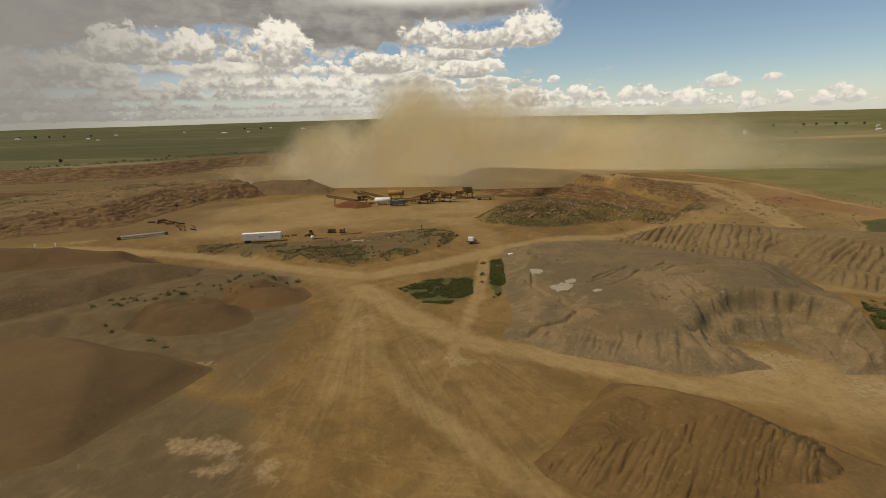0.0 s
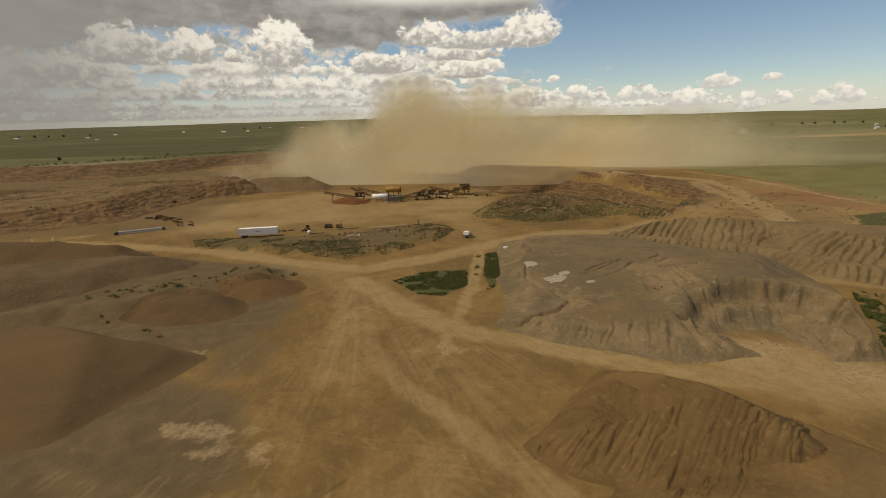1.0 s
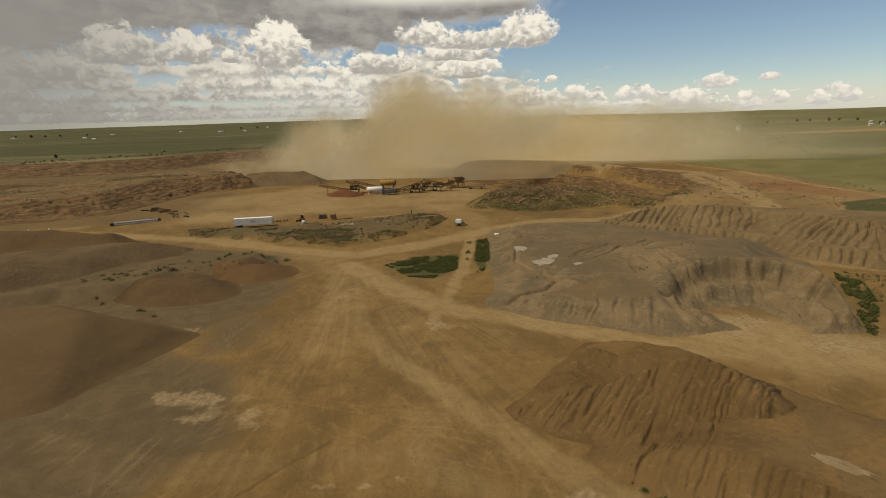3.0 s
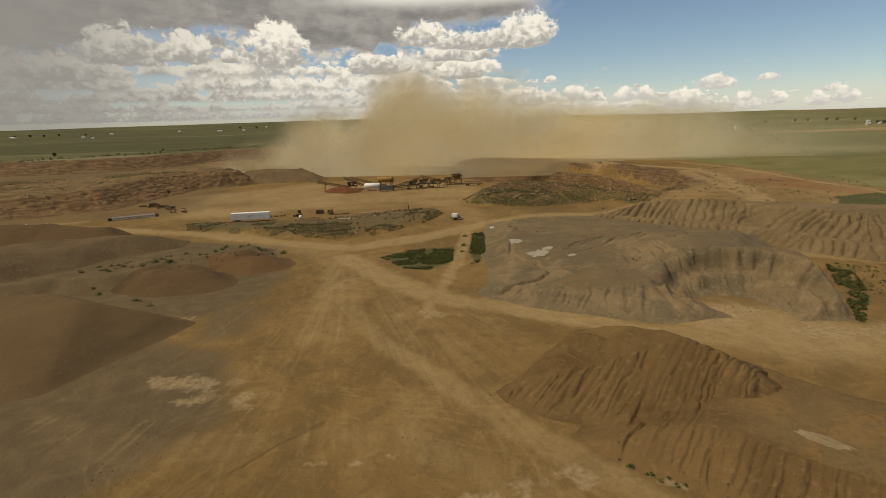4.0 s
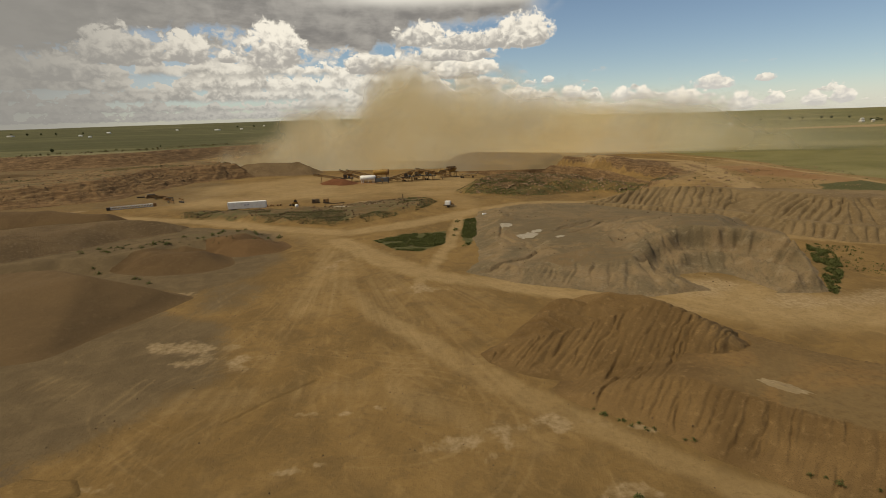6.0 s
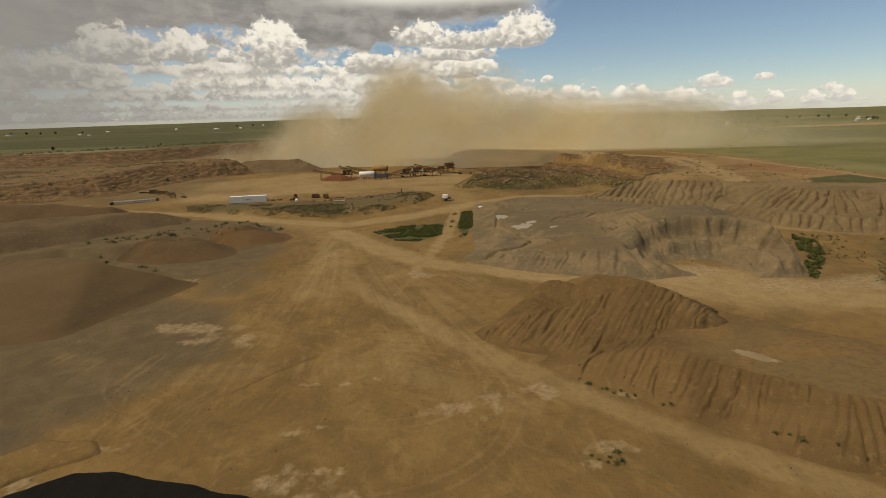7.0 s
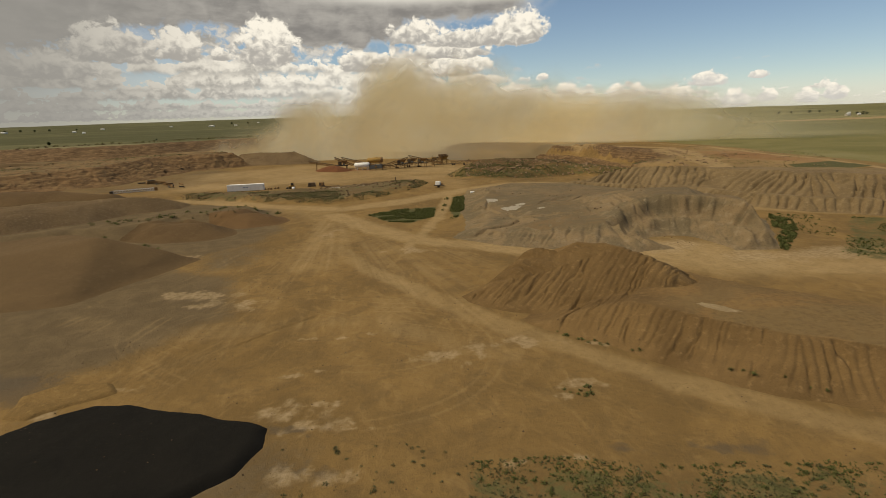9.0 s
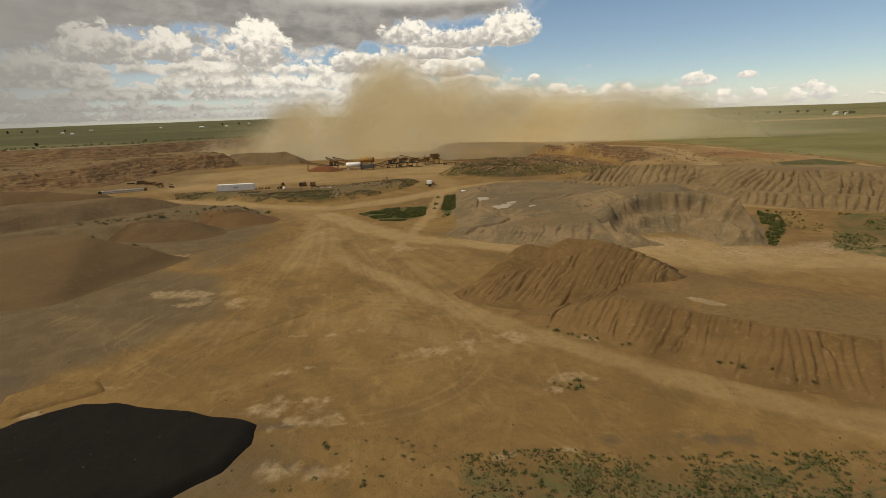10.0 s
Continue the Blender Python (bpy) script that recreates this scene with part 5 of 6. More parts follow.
def plant_trailer(x, y, turn):
    t = thing("plant_trailer", x, y, turn, "dusty flat lattice trailer parked beside the plant", "trailer", "crushing plant")
    bm = bmesh.new()
    for z in (1.1, 2.5):
        for py in (-1.1, 1.1):
            bar((-5.5, py, z), (5.5, py, z), 0.16, bm)
    for k in range(9):
        for py in (-1.1, 1.1):
            bar((-5.5 + 1.22 * k, py, 1.1 if k % 2 else 2.5), (-4.28 + 1.22 * k, py, 2.5 if k % 2 else 1.1), 0.1, bm)
    part("lattice", bm, TIMBER, t)
    part("deck", box(11, 2.3, 0.14, pose(0, 0, 2.5), 0.02), TIMBER, t)
    for px in (-4.2, -3.0, 3.0):
        for py in (-1.0, 1.0):
            wheel(t, px, py, 0.5, 0.4)
    part("boom", bar((4.6, 0, 2.2), (6.6, 0, 3.6), 0.3), DARK_STEEL, t)
    part("drawbar", bar((-5.4, 0, 1.0), (-7.4, 0, 0.6), 0.2), DARK_STEEL, t)


plant_trailer(21.5, 313, -4)


# ---------------------------------------------------------------- idle gear on the left of the yard
def lattice_boom(x, y, turn):
    b = thing("lattice_boom", x, y, turn, "long pale lattice conveyor frame lying on the ground", "frame")
    bm = bmesh.new()
    for z in (0.25, 1.35):
        for py in (-0.6, 0.6):
            bar((-9, py, z), (9, py, z), 0.2, bm)
    part("chord", bm, WHITE_PAINT, b)
    bm = bmesh.new()
    for k in range(15):
        for py in (-0.62, 0.62):
            bar((-9 + 1.2 * k, py, 0.25), (-8.2 + 1.2 * k, py, 1.35), 0.24, bm)
    part("lattice", bm, WHITE_PAINT, b)
    part("belt", box(17.6, 0.9, 0.1, pose(0, 0, 0.75)), RUBBER, b)
    part("head", box(1.4, 1.5, 1.6, pose(9.4, 0, 0), 0.1), RUST, b)
    part("tail", box(1.6, 1.6, 1.3, pose(-9.6, 0, 0), 0.1), DARK_STEEL, b)


lattice_boom(-142, 233.5, 27)
rng = random.Random(5)
for k in range(20):
    f = k / 19
    x, y = -154 + 27 * f + rng.gauss(0, 1.6), 271 - 24 * f + rng.gauss(0, 1.6)
    ob = thing("steel_beam", x, y, rng.uniform(-60, 20), "rusty steel beam in a loose scrap row", "beam", "scrap row", 0.1 + 0.35 * (k % 3))
    length = rng.uniform(3.0, 6.5)
    bm = box(length, 0.5, 0.10, pose(0, 0, 0.0))
    box(length, 0.10, 0.40, pose(0, 0, 0.10), 0, bm)
    box(length, 0.5, 0.10, pose(0, 0, 0.50), 0, bm)
    part("web", bm, RUST if k % 3 else DARK_STEEL, ob)
crate = thing("scrap_hopper", -151, 268, 20, "rusty dented scrap hopper among steel beams", "hopper")
part("shell", box(3.6, 2.4, 1.9, pose(0, 0, 0), 0.25), RUST, crate)
part("rim", box(3.9, 2.7, 0.15, pose(0, 0, 1.8), 0.03), DARK_STEEL, crate)


def loader(x, y, turn):
    m = thing("skid_loader", x, y, turn, "small yellow loader standing on the dirt", "loader", lift=0.0)
    part("body", box(2.6, 1.5, 1.1, pose(0, 0, 0.5), 0.15), YELLOW, m)
    cab = part("cab", box(1.2, 1.3, 1.3, pose(-0.2, 0, 1.55), 0.1), DARK_STEEL, m)
    part("roof", box(1.4, 1.45, 0.12, pose(-0.2, 0, 2.8), 0.03), YELLOW, cab)
    for px in (-0.8, 0.8):
        for py in (-0.85, 0.85):
            wheel(m, px, py, 0.45, 0.35)
    for py in (-0.65, 0.65):
        part("arm", bar((-0.9, py, 1.7), (1.9, py, 0.7), 0.16), YELLOW, m)
    part("bucket", box(0.9, 1.9, 0.7, pose(2.1, 0, 0.1), 0.12), DARK_STEEL, m)


loader(-63.5, 226, 190)


def generator(x, y, turn, length, mat, label):
    g = thing("generator", x, y, turn, label, "generator")
    part("housing", box(length, 1.5, 1.5, pose(0, 0, 0.45), 0.1), mat, g)
    for py in (-0.55, 0.55):
        part("skid", box(length + 0.6, 0.2, 0.3, pose(0, py, 0.12)), DARK_STEEL, g)
    part("exhaust", rod((length * 0.3, 0, 1.9), (length * 0.3, 0, 2.5), 0.1), RUST, g)
    part("louvre", box(0.9, 0.05, 0.8, pose(-length * 0.2, -0.76, 0.8)), DARK_STEEL, g)


generator(-55, 230.5, 5, 3.4, TIMBER, "weathered generator box on steel skids")
generator(-50, 229.5, -8, 2.2, RUST, "small rusty engine box on steel skids")
for x, y in ((-76.5, 226.5), (-75.0, 227.2), (-73.6, 226.4), (-72.0, 227.6), (-70.8, 228.2)):
    d = thing("steel_drum", x, y, 0, "rusty steel drum standing on the yard", "drum", "drums by the trailer")
    part("shell", lathe([(0, 0.42), (0.28, 0.42), (0.3, 0.45), (0.32, 0.42), (0.6, 0.42), (0.62, 0.45), (0.64, 0.42), (0.95, 0.42)], 14, None, pose(0, 0, 0, 0, -90, 0)), RUST, d)
w = thing("water_tank", -61.0, 219.0, 0, "small upright white plastic water tank", "tank")
part("shell", lathe([(0, 0.75), (1.3, 0.75), (1.6, 0.5), (1.7, 0.2)], 18, None, pose(0, 0, 0, 0, -90, 0)), WHITE_PAINT, w)
part("lid", rod((0, 0, 1.65), (0, 0, 1.8), 0.25, None, 12), DARK_STEEL, w)
for k, (x, y, turn, length) in enumerate(((-58, 219.5, 8, 7), (-47, 226, 3, 6), (-43, 227, 12, 4), (-33, 216, 20, 5), (-20, 226, 8, 6))):
    p = thing("timber_beam", x, y, turn, "grey weathered timber lying on the yard", "beam", "loose timbers")
    part("plank", box(length, 0.45, 0.35, pose(0, 0, 0), 0.03), TIMBER, p)


def water_cart(x, y, turn):
    c = thing("water_cart", x, y, turn, "white box tank on a small dark trailer", "trailer")
    part("tank", box(2.2, 1.6, 1.5, pose(0, 0, 1.0), 0.15), WHITE_PAINT, c)
    part("chassis", box(4.0, 1.8, 0.25, pose(0.3, 0, 0.72), 0.03), DARK_STEEL, c)
    for py in (-0.95, 0.95):
        wheel(c, 0.2, py, 0.42, 0.3)
    part("pump", box(0.9, 0.9, 0.8, pose(1.7, 0, 0.95), 0.08), RUST, c)
    part("drawbar", bar((2.2, 0, 0.75), (3.6, 0, 0.4), 0.14), DARK_STEEL, c)


water_cart(5.8, 190.5, -12)
for x, y in ((-177, 214), (-169, 215)):
    p = thing("marker_post", x, y, 0, "short white marker post beside the haul road", "post", "marker posts")
    part("post", box(0.5, 0.5, 2.6, pose(0, 0, -0.2), 0.04), WHITE_PAINT, p)
p = thing("wooden_post", -14, 226, 0, "short brown wooden post on the berm", "post")
part("post", rod((0, 0, -0.2), (0, 0, 2.6), 0.22), TIMBER, p)
for x, y, size in ((18.6, 173.5, 1.2),):
    b = thing("white_block", x, y, 20, "white concrete block beside the haul road", "block")
    part("block", box(1.6, 1.1, 1.1, pose(0, 0, -0.1), 0.08), WHITE_PAINT, b)


# ---------------------------------------------------------------- rocks
def rock_mesh(seed):
    r = random.Random(seed)
    bm = bmesh.new()
    bmesh.ops.create_icosphere(bm, subdivisions=2, radius=1.0)
    for v in bm.verts:
        v.co *= 1 + 0.35 * noise.noise(v.co * 1.3 + Vector((seed * 7.1, 0, 0))) + r.uniform(-0.06, 0.06)
        v.co.z *= 0.65
    me = bpy.data.meshes.new("boulder")
    bm.to_mesh(me)
    bm.free()
    me.materials.append(ROCK)
    return me


ROCKS = [rock_mesh(k) for k in range(5)]


def scatter_in(outline, count, seed):
    """Random points inside an outline, away from the lower sheet edge."""
    r = random.Random(seed)
    xs, ys = [p[0] for p in outline], [p[1] for p in outline]
    px = np.array([r.uniform(min(xs), max(xs)) for _ in range(count * 8)])
    py = np.array([r.uniform(min(ys), max(ys)) for _ in range(count * 8)])
    d, _ = area(px, py, outline)
    good = d > 0.3
    return list(zip(px[good][:count], py[good][:count]))


def boulders(outline, count, low, high, seed, label):
    r = random.Random(seed)
    spots = scatter_in(outline, count, seed)
    for (x, y), z in zip(spots, tops(np.array([p[0] for p in spots]), np.array([p[1] for p in spots]))):
        s = low * (high / low) ** (r.random() ** 2)
        ob = new("boulder", ROCKS[r.randrange(5)])
        ob.matrix_world = pose(x, y, z + 0.15 * s, 0, 0, r.uniform(0, 360)) @ Matrix.Diagonal((s, s * r.uniform(0.7, 1.2), s * r.uniform(0.7, 1.1), 1))
        tagged(ob, label, "boulder", "scattered boulders")


boulders([(18, 238), (30, 232), (60, 236), (104, 250), (104, 262), (60, 258), (24, 254)], 60, 0.4, 1.3, 21, "pale sandstone boulder on the scrub ridge")
boulders([(-62, 212), (-20, 222), (-4, 214), (-30, 202), (-60, 204)], 60, 0.3, 0.9, 22, "brown broken rock on the berm")
boulders([(-230, 270), (-190, 296), (-172, 330), (-150, 346), (-128, 350), (-150, 330), (-180, 285), (-215, 255)], 36, 0.4, 1.1, 23, "brown fallen rock below the pit wall")
boulders([(62, 205), (110, 256), (150, 290), (160, 240), (125, 180), (90, 190)], 70, 0.3, 1.2, 24, "tan broken rock on the graded slope")


# ---------------------------------------------------------------- plants
def shrub_mesh(name, seed, blades, mat, tall):
    r = random.Random(seed)
    bm = bmesh.new()
    for k in range(blades):
        a, out = r.uniform(0, math.tau), r.random() ** 0.6
        c = Vector((math.cos(a) * out * 0.8, math.sin(a) * out * 0.8, r.uniform(0.08, 1.0) * tall * (1.05 - 0.6 * out)))
        m = Matrix.Translation(c) @ Euler((r.uniform(-0.9, 0.9), r.uniform(-0.9, 0.9), r.uniform(0, 6.3))).to_matrix().to_4x4()
        s = r.uniform(0.16, 0.34)
        vs = [bm.verts.new(m @ Vector(p)) for p in ((-s, 0, -s * 0.3), (0, -s * 0.45, 0), (s, 0, s * 0.3), (0, s * 0.45, 0.0))]
        bm.faces.new(vs)
    for k in range(3):
        a = k * 2.1
        rod((0, 0, -0.15), (0.35 * math.cos(a), 0.35 * math.sin(a), tall * 0.6), 0.03, bm, 4, 0.01)
    me = bpy.data.meshes.new(name)
    bm.to_mesh(me)
    bm.free()
    me.materials.append(mat)
    return me


WEEDS = [shrub_mesh("weed", 30 + k, 34, WEED, 0.9) for k in range(3)]
SAGES = [shrub_mesh("sagebrush", 40 + k, 34, SAGE, 0.8) for k in range(3)]


def shrubs(meshes, spots, low, high, seed, label, name, over=None):
    r = random.Random(seed)
    zs = tops(np.array([p[0] for p in spots]), np.array([p[1] for p in spots]))
    for (x, y), z in zip(spots, zs):
        s = low + (high - low) * r.random() ** 2
        ob = new(name, meshes[r.randrange(len(meshes))])
        ob.matrix_world = pose(x, y, z - 0.03 + (over(x, y) if over else 0), 0, 0, r.uniform(0, 360)) @ Matrix.Diagonal((s, s, s * r.uniform(0.7, 1.1), 1))
        tagged(ob, label, "shrub", "shrubs")


def clumped(outline, count, seed, size=6.0, cut=0.5):
    spots = scatter_in(outline, count * 3, seed)
    px, py = np.array([p[0] for p in spots]), np.array([p[1] for p in spots])
    keep = fbm(px, py, size, 3, seed) + 0.5 > cut
    return list(zip(px[keep][:count], py[keep][:count]))


FRONT = [(5, 17.5), (13, 18), (24, 16), (36, 16), (50, 14), (60, 4), (48, 0), (20, 4), (4, 9)]
shrubs(WEEDS, clumped(FRONT, 220, 61, 5.0, 0.50), 0.15, 0.5, 62, "small green weed on the dusty yard", "weed")
shrubs(SAGES, clumped(FRONT, 110, 63, 4.0, 0.45), 0.2, 0.55, 64, "dry grey-green brush on the dusty yard", "sagebrush")
shrubs(SAGES, [(-8 + 6 * math.sin(k * 2.4) + k * 0.25, 17 + 3.5 * math.cos(k * 3.1)) for k in range(40)], 0.15, 0.4, 65, "dry brown brush beside the black heap", "sagebrush")
shrubs(WEEDS, [(18.6, 29.4), (19.4, 28.8), (20.2, 28.6), (20.9, 28.9), (19.9, 29.7), (18.0, 30.2), (21.0, 30.4)], 0.3, 0.75, 66, "small green weed on a pale patch of yard", "weed")
foot_line = [(21.2 + 0.55 * k + 0.4 * math.sin(k * 1.7), 46.6 - 0.46 * k + 0.5 * math.cos(k * 2.3)) for k in range(12)] + [(29.8, 39.4), (30.6, 39.0), (39.2, 31.6), (40.4, 31.0), (41.2, 30.0), (44.0, 28.6), (46.0, 27.0), (47.4, 26.0)]
shrubs(WEEDS, foot_line, 0.3, 0.7, 67, "dark green weed at the foot of the dirt heap", "weed")
shrubs(WEEDS, [(8.4, 167.5), (7.6, 158), (7.4, 156.5), (6.6, 150), (10, 139), (9, 136.5)], 0.8, 1.5, 68, "dark bush beside the narrow track", "bush")
shrubs(WEEDS, [(-92.6, 130.6), (-90.8, 129.5), (-96.6, 134.6), (-70.7, 144.6), (-72.2, 144.0), (-69.5, 148.1), (-68.7, 151.3), (-68.5, 154.9), (-63.8, 154.3), (-62.3, 157.6), (-58.9, 155.8), (-78.8, 138.6), (-84.1, 133.8), (-82.3, 137.3), (-77.5, 146.5), (-88.1, 119.2), (-90.2, 120.6), (-75.4, 113.4), (-73.7, 112.9), (-69.6, 109.4), (-98.3, 128.8), (-58.1, 154.5), (-54.2, 154.3), (-51.3, 156.7)],
       0.7, 1.5, 69, "dark green bush on the terrace edge", "bush")
shrubs(SAGES, scatter_in([(-94, 126), (-60, 142), (-52, 152), (-58, 160), (-76, 150), (-96, 136)], 40, 70), 0.4, 1.0, 71, "grey-green brush on the terrace edge", "sagebrush")


def thicket(name, spots, low, high, mat, seed, label, blades=7):
    """Many small plants in one sheet of growth."""
    r = random.Random(seed)
    zs = tops(np.array([p[0] for p in spots]), np.array([p[1] for p in spots]))
    verts, faces = [], []
    for (x, y), z in zip(spots, zs):
        s = low + (high - low) * r.random() ** 2
        for k in range(blades):
            a, out = r.uniform(0, math.tau), r.random() * s * 0.8
            c = Vector((x + math.cos(a) * out, y + math.sin(a) * out, z + r.uniform(0.05, 0.9) * s))
            e = Euler((r.uniform(-1, 1), r.uniform(-1, 1), r.uniform(0, 6.3))).to_matrix()
            w = s * r.uniform(0.35, 0.6)
            n0 = len(verts)
            verts += [c + e @ Vector(p) for p in ((-w, 0, -w * 0.3), (0, -w * 0.5, 0), (w, 0, w * 0.3), (0, w * 0.5, 0))]
            faces.append((n0, n0 + 1, n0 + 2, n0 + 3))
    me = bpy.data.meshes.new(name)
    me.from_pydata(verts, [], faces)
    me.materials.append(mat)
    tagged(new(name, me), label, "plants", kind="stuff")


thicket("weed_patch", clumped(GRASS[0][0], 5200, 80, 4, 0.30), 0.10, 0.45, WEED, 81, "dense dark green weed patch beside the road", 8)
thicket("weed_patch", clumped(GRASS[1][0], 2200, 82, 4, 0.30), 0.10, 0.45, WEED, 83, "dense dark green weed strip beside the track", 8)
thicket("weed_patch", clumped(GRASS[2][0], 2000, 84, 3, 0.46), 0.12, 0.6, WEED, 85, "green weeds in the hollow behind the grey mound")
thicket("weed_patch", clumped(GRASS[3][0], 3000, 86, 14, 0.45), 0.12, 0.5, WEED, 87, "green weeds on the far flat")
thicket("scrub", clumped(BERM, 7500, 88, 10, 0.49), 0.12, 0.42, SAGE, 89, "grey-green scrub on the berm")
thicket("scrub", scatter_in(RIDGE, 8000, 90), 0.15, 0.5, SAGE, 91, "grey-green scrub on the rocky ridge")
thicket("scrub", clumped([(-300, 372), (-240, 385), (-150, 380), (-136, 356), (-190, 315), (-230, 290), (-330, 300)], 1600, 92, 25, 0.5), 0.25, 0.8, SAGE, 93, "sparse scrub on the rock shelf")
thicket("scrub", scatter_in([(-700, 470), (-430, 520), (-320, 620), (-200, 720), (-100, 730), (-200, 700), (-320, 590), (-440, 500)], 500, 94), 0.6, 2.2, SAGE, 95, "sparse scrub along the pit rim")
thicket("scrub", clumped([(62, 210), (110, 262), (150, 310), (176, 300), (196, 240), (170, 180), (130, 160), (90, 186)], 600, 96, 12, 0.62), 0.2, 0.6, SAGE, 97, "sparse scrub on the graded slope")
thicket("scrub", clumped(FRONT, 2500, 98, 4, 0.47), 0.08, 0.25, SAGE, 99, "low dry growth on the near yard")
thicket("weed_patch", clumped(FRONT, 2600, 100, 3.5, 0.60), 0.07, 0.28, WEED, 101, "low green weeds along the near yard", 6)
thicket("weed_patch", clumped([(14, 238), (24, 221), (37, 216), (55, 226), (68, 236), (52, 250), (24, 252)], 2600, 102, 7, 0.47), 0.15, 0.5, WEED, 103, "green weeds on the front of the scrub ridge", 6)
thicket("scrub", clumped([(98, 122), (112, 128), (116, 112), (104, 98), (94, 92)], 260, 104, 5, 0.5), 0.12, 0.5, WEED, 105, "scattered brush beside the weed hollow")


# ---------------------------------------------------------------- the far plain
def far_house(x, y, turn, w, mat, label):
    w = w * 0.62
    h = thing("house", x, y, turn, label, "house", "far houses")
    part("wall", box(w, w * 0.5, 2.6, pose(0, 0, -0.3)), mat, h)
    bm = bmesh.new()
    vs = [bm.verts.new(p) for p in ((-w * 0.53, -w * 0.29, 2.3), (w * 0.53, -w * 0.29, 2.3), (w * 0.53, w * 0.29, 2.3), (-w * 0.53, w * 0.29, 2.3), (-w * 0.53, 0, 3.8), (w * 0.53, 0, 3.8))]
    for f in ((0, 1, 5, 4), (2, 3, 4, 5), (0, 4, 3), (1, 2, 5), (0, 3, 2, 1)):
        bm.faces.new([vs[k] for k in f])
    part("roof", bm, ROOF_TIN, h)


for x, y, w in ((-1250, 1600, 34), (-980, 1500, 14), (-1050, 1750, 18), (-900, 1900, 16), (-700, 1750, 26), (-640, 1800, 14), (-720, 2300, 16), (-520, 2050, 20), (-470, 2400, 22), (-330, 2100, 14), (-860, 1350, 12)):
    far_house(x, y, (x * 7) % 60 - 30, w, WHITE_PAINT, "far white house on the green plain")
for x, y, w in ((700, 860, 14), (735, 880, 10), (820, 1010, 12)):
    far_house(x, y, 20, w, HOUSE_WALL, "far tan house on the pale field")
silo = thing("white_tower", 477, 845, 0, "far white tower standing on the plain", "tower")
part("shaft", box(5, 5, 7.5, pose(0, 0, -0.3), 0.2), WHITE_PAINT, silo)
part("roof", box(5.6, 5.6, 0.5, pose(0, 0, 7.2), 0.1), ROOF_TIN, silo)
barn = thing("barn", 458, 850, 0, "far dark low barn on the plain", "barn")
part("wall", box(13, 7, 3.2, pose(0, 0, -0.3), 0.1), TIMBER, barn)
part("roof", box(13.6, 7.6, 0.4, pose(0, 0, 2.9), 0.1), DARK_STEEL, barn)


def far_tree(x, y, tall, label):
    t = thing("tree", x, y, 0, label, "tree", "far trees")
    tall = tall * 0.72
    r = random.Random(int(x * 3 + y))
    part("trunk", rod((0, 0, -0.3), (0, 0, tall * 0.55), tall * 0.05, None, 7, tall * 0.02), TIMBER, t)
    for k in range(3):
        a = k * 2.2
        part("limb", rod((0, 0, tall * 0.35), (math.cos(a) * tall * 0.25, math.sin(a) * tall * 0.25, tall * 0.65), tall * 0.022, None, 5, tall * 0.01), TIMBER, t)
    bm = bmesh.new()
    for k in range(170):
        a, u = r.uniform(0, math.tau), r.uniform(-1, 1)
        q = r.random() ** 0.4 * (1 - u * u) ** 0.5
        c = Vector((math.cos(a) * q * tall * 0.45, math.sin(a) * q * tall * 0.45, tall * (0.62 + 0.36 * u)))
        e = Euler((r.uniform(-1, 1), r.uniform(-1, 1), a)).to_matrix()
        w = tall * 0.09
        bm.faces.new([bm.verts.new(c + e @ Vector(p)) for p in ((-w, 0, 0), (0, -w, 0.02), (w, 0, 0), (0, w, 0.03))])
    part("crown", bm, TREE_LEAF, t)


for x, y, tall in ((-426, 591, 6.5), (-330, 640, 3.4), (-260, 668, 3.0), (-1230, 1640, 12), (-1195, 1650, 10), (-1160, 1665, 11), (-1270, 1630, 10), (-1100, 1700, 9), (-760, 2100, 12), (-700, 2110, 12), (-500, 2200, 11)):
    far_tree(x, y, tall, "lone dark green tree on the plain")
for x, y, tall in ((760, 1130, 9), (790, 1135, 8), (820, 1120, 10), (845, 1125, 9), (740, 890, 8), (752, 892, 9), (765, 900, 7), (700, 1135, 7), (880, 1120, 8), (560, 850, 4)):
    far_tree(x, y, tall, "small dark tree beside the far fields")


# ---------------------------------------------------------------- broken rock and clods
DARK_ROCK = earth("dark_rubble", (0.09, 0.058, 0.032), (0.15, 0.10, 0.055), (0.25, 0.175, 0.10), 1.5)


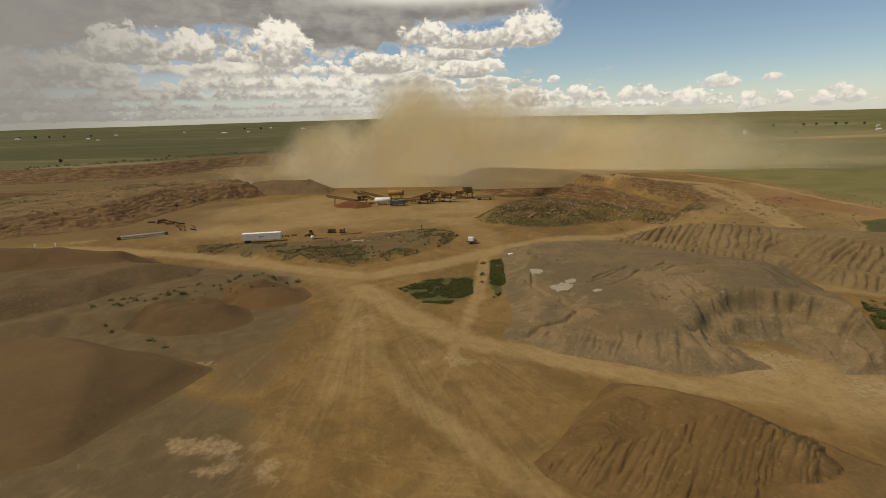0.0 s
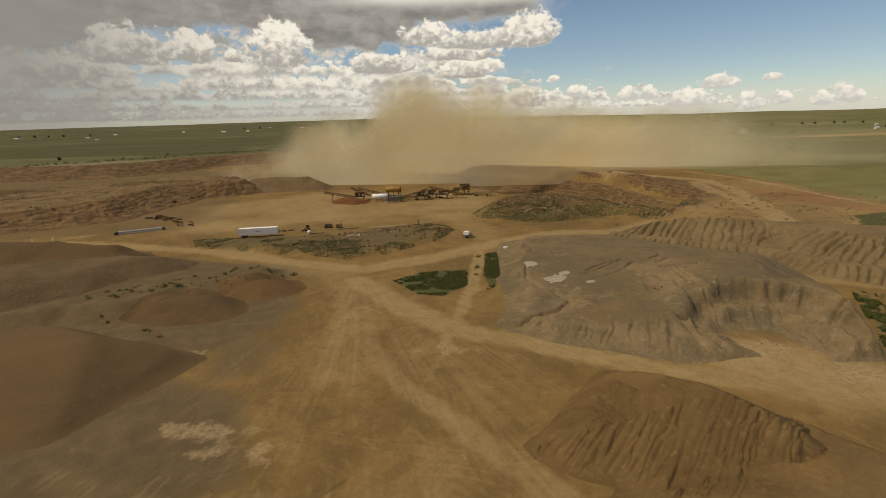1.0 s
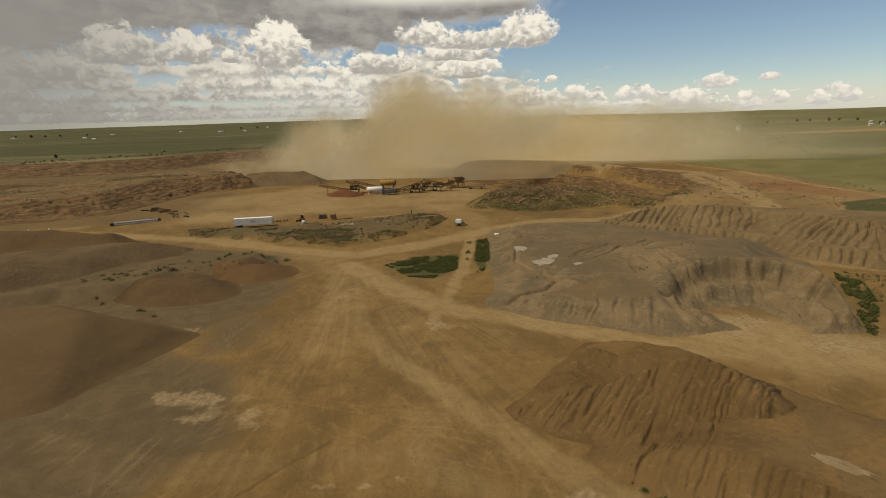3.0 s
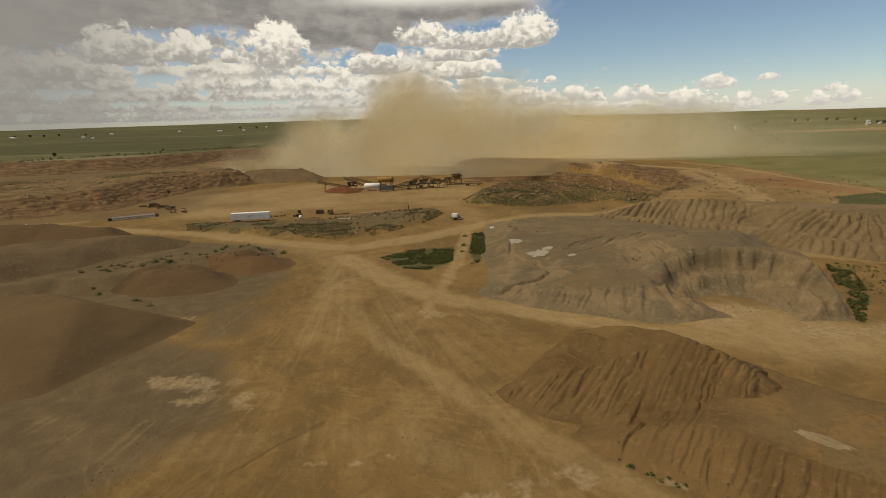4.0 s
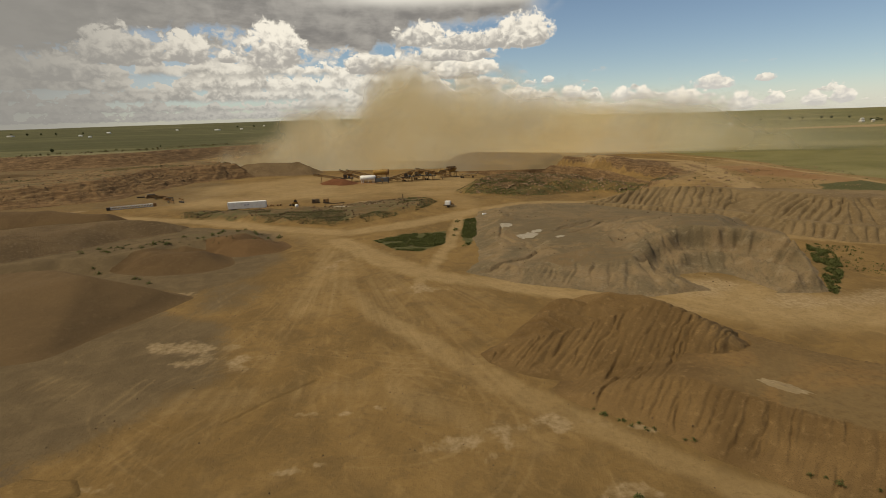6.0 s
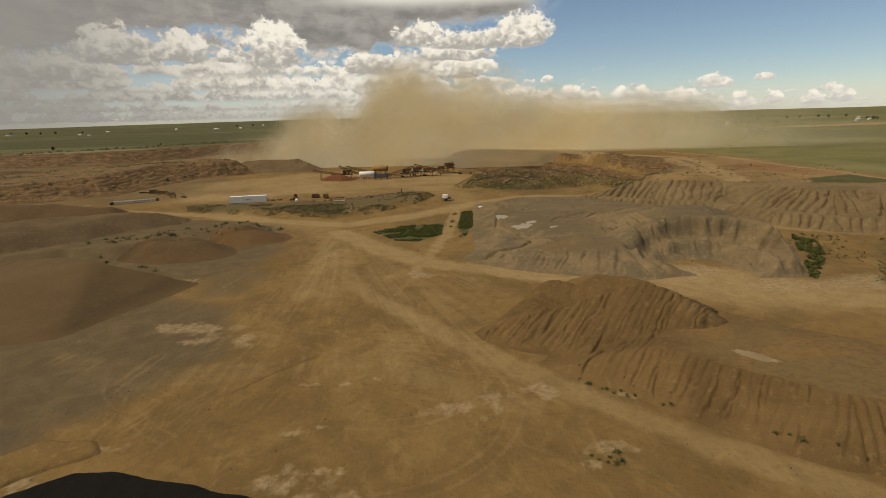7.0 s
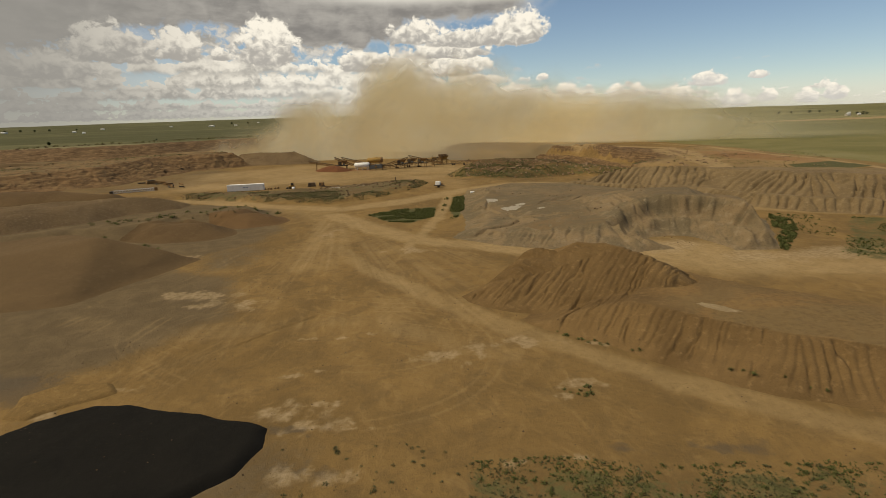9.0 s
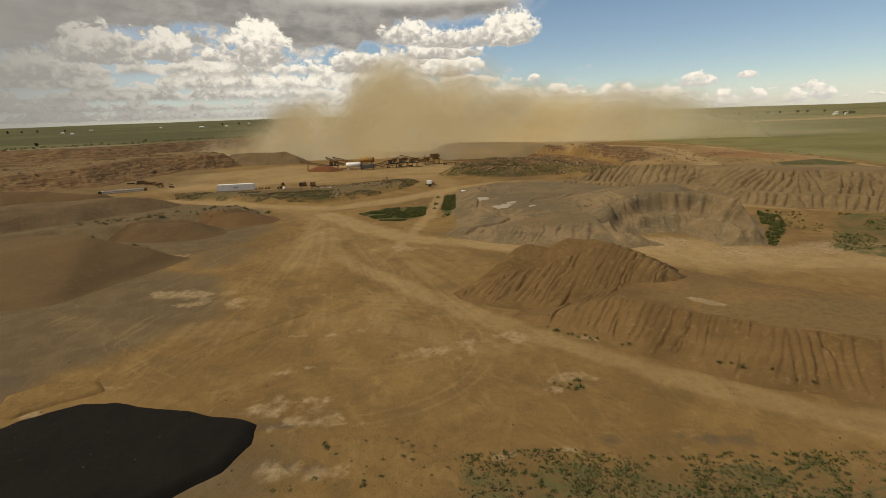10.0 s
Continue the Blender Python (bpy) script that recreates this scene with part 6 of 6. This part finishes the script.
def rubble(name, spots, low, high, seed, label, mat):
    """Loose stones too many to count, each a small rough wedge."""
    r = random.Random(seed)
    zs = tops(np.array([p[0] for p in spots]), np.array([p[1] for p in spots]))
    verts, faces = [], []
    for (x, y), z in zip(spots, zs):
        s = low * (high / low) ** (r.random() ** 2.5)
        n0 = len(verts)
        turn = r.uniform(0, math.tau)
        for k in range(5):
            a = turn + k * math.tau / 5
            verts.append((x + s * r.uniform(0.6, 1.1) * math.cos(a), y + s * r.uniform(0.6, 1.1) * math.sin(a), z - 0.1 * s))
        for k in range(3):
            a = turn + k * math.tau / 3 + 0.4
            verts.append((x + s * 0.5 * math.cos(a), y + s * 0.5 * math.sin(a), z + s * r.uniform(0.45, 0.9)))
        for f in ((0, 1, 5), (1, 6, 5), (1, 2, 6), (2, 3, 6), (3, 7, 6), (3, 4, 7), (4, 0, 7), (0, 5, 7), (5, 6, 7)):
            faces.append([n0 + v for v in f])
    me = bpy.data.meshes.new(name)
    me.from_pydata(verts, [], faces)
    me.materials.append(mat)
    tagged(new(name, me), label, "rubble", kind="stuff")


rubble("rubble", scatter_in(MESA, 900, 201), 0.2, 0.9, 202, "brown broken rock on the shelf", DARK_ROCK)
rubble("rubble", scatter_in([(-900, 330), (-560, 425), (-425, 490), (-365, 540), (-300, 580), (-280, 660), (-200, 684), (-190, 712), (-310, 690), (-335, 600), (-440, 520), (-700, 440)], 900, 203), 0.4, 1.5, 204, "brown broken rock along the pit rim", DARK_ROCK)
rubble("rubble", clumped([(66, 206), (108, 262), (128, 290), (112, 335), (98, 372), (116, 372), (140, 320), (178, 300), (196, 240), (160, 175), (128, 168), (90, 194)], 1600, 205, 10, 0.55), 0.1, 0.55, 206, "tan clods on the graded slope", ROCK)
rubble("rubble", scatter_in(RIDGE, 900, 207), 0.2, 1.1, 208, "tan broken rock on the scrub ridge", ROCK)
rubble("rubble", clumped(BERM, 900, 209, 9, 0.5), 0.15, 0.7, 210, "brown clods on the berm", DARK_ROCK)
rubble("rubble", clumped([(12, 110), (44, 92), (84, 92), (108, 136), (60, 190), (20, 178)], 320, 211, 8, 0.58), 0.08, 0.4, 212, "grey clods on the spoil mound", DARK_ROCK)
rubble("rubble", clumped([(-60, 20), (60, 4), (62, 20), (8, 66), (-30, 110), (-60, 90), (-62, 40)], 1600, 213, 7, 0.6), 0.03, 0.16, 214, "small stones strewn over the yard", DARK_ROCK)
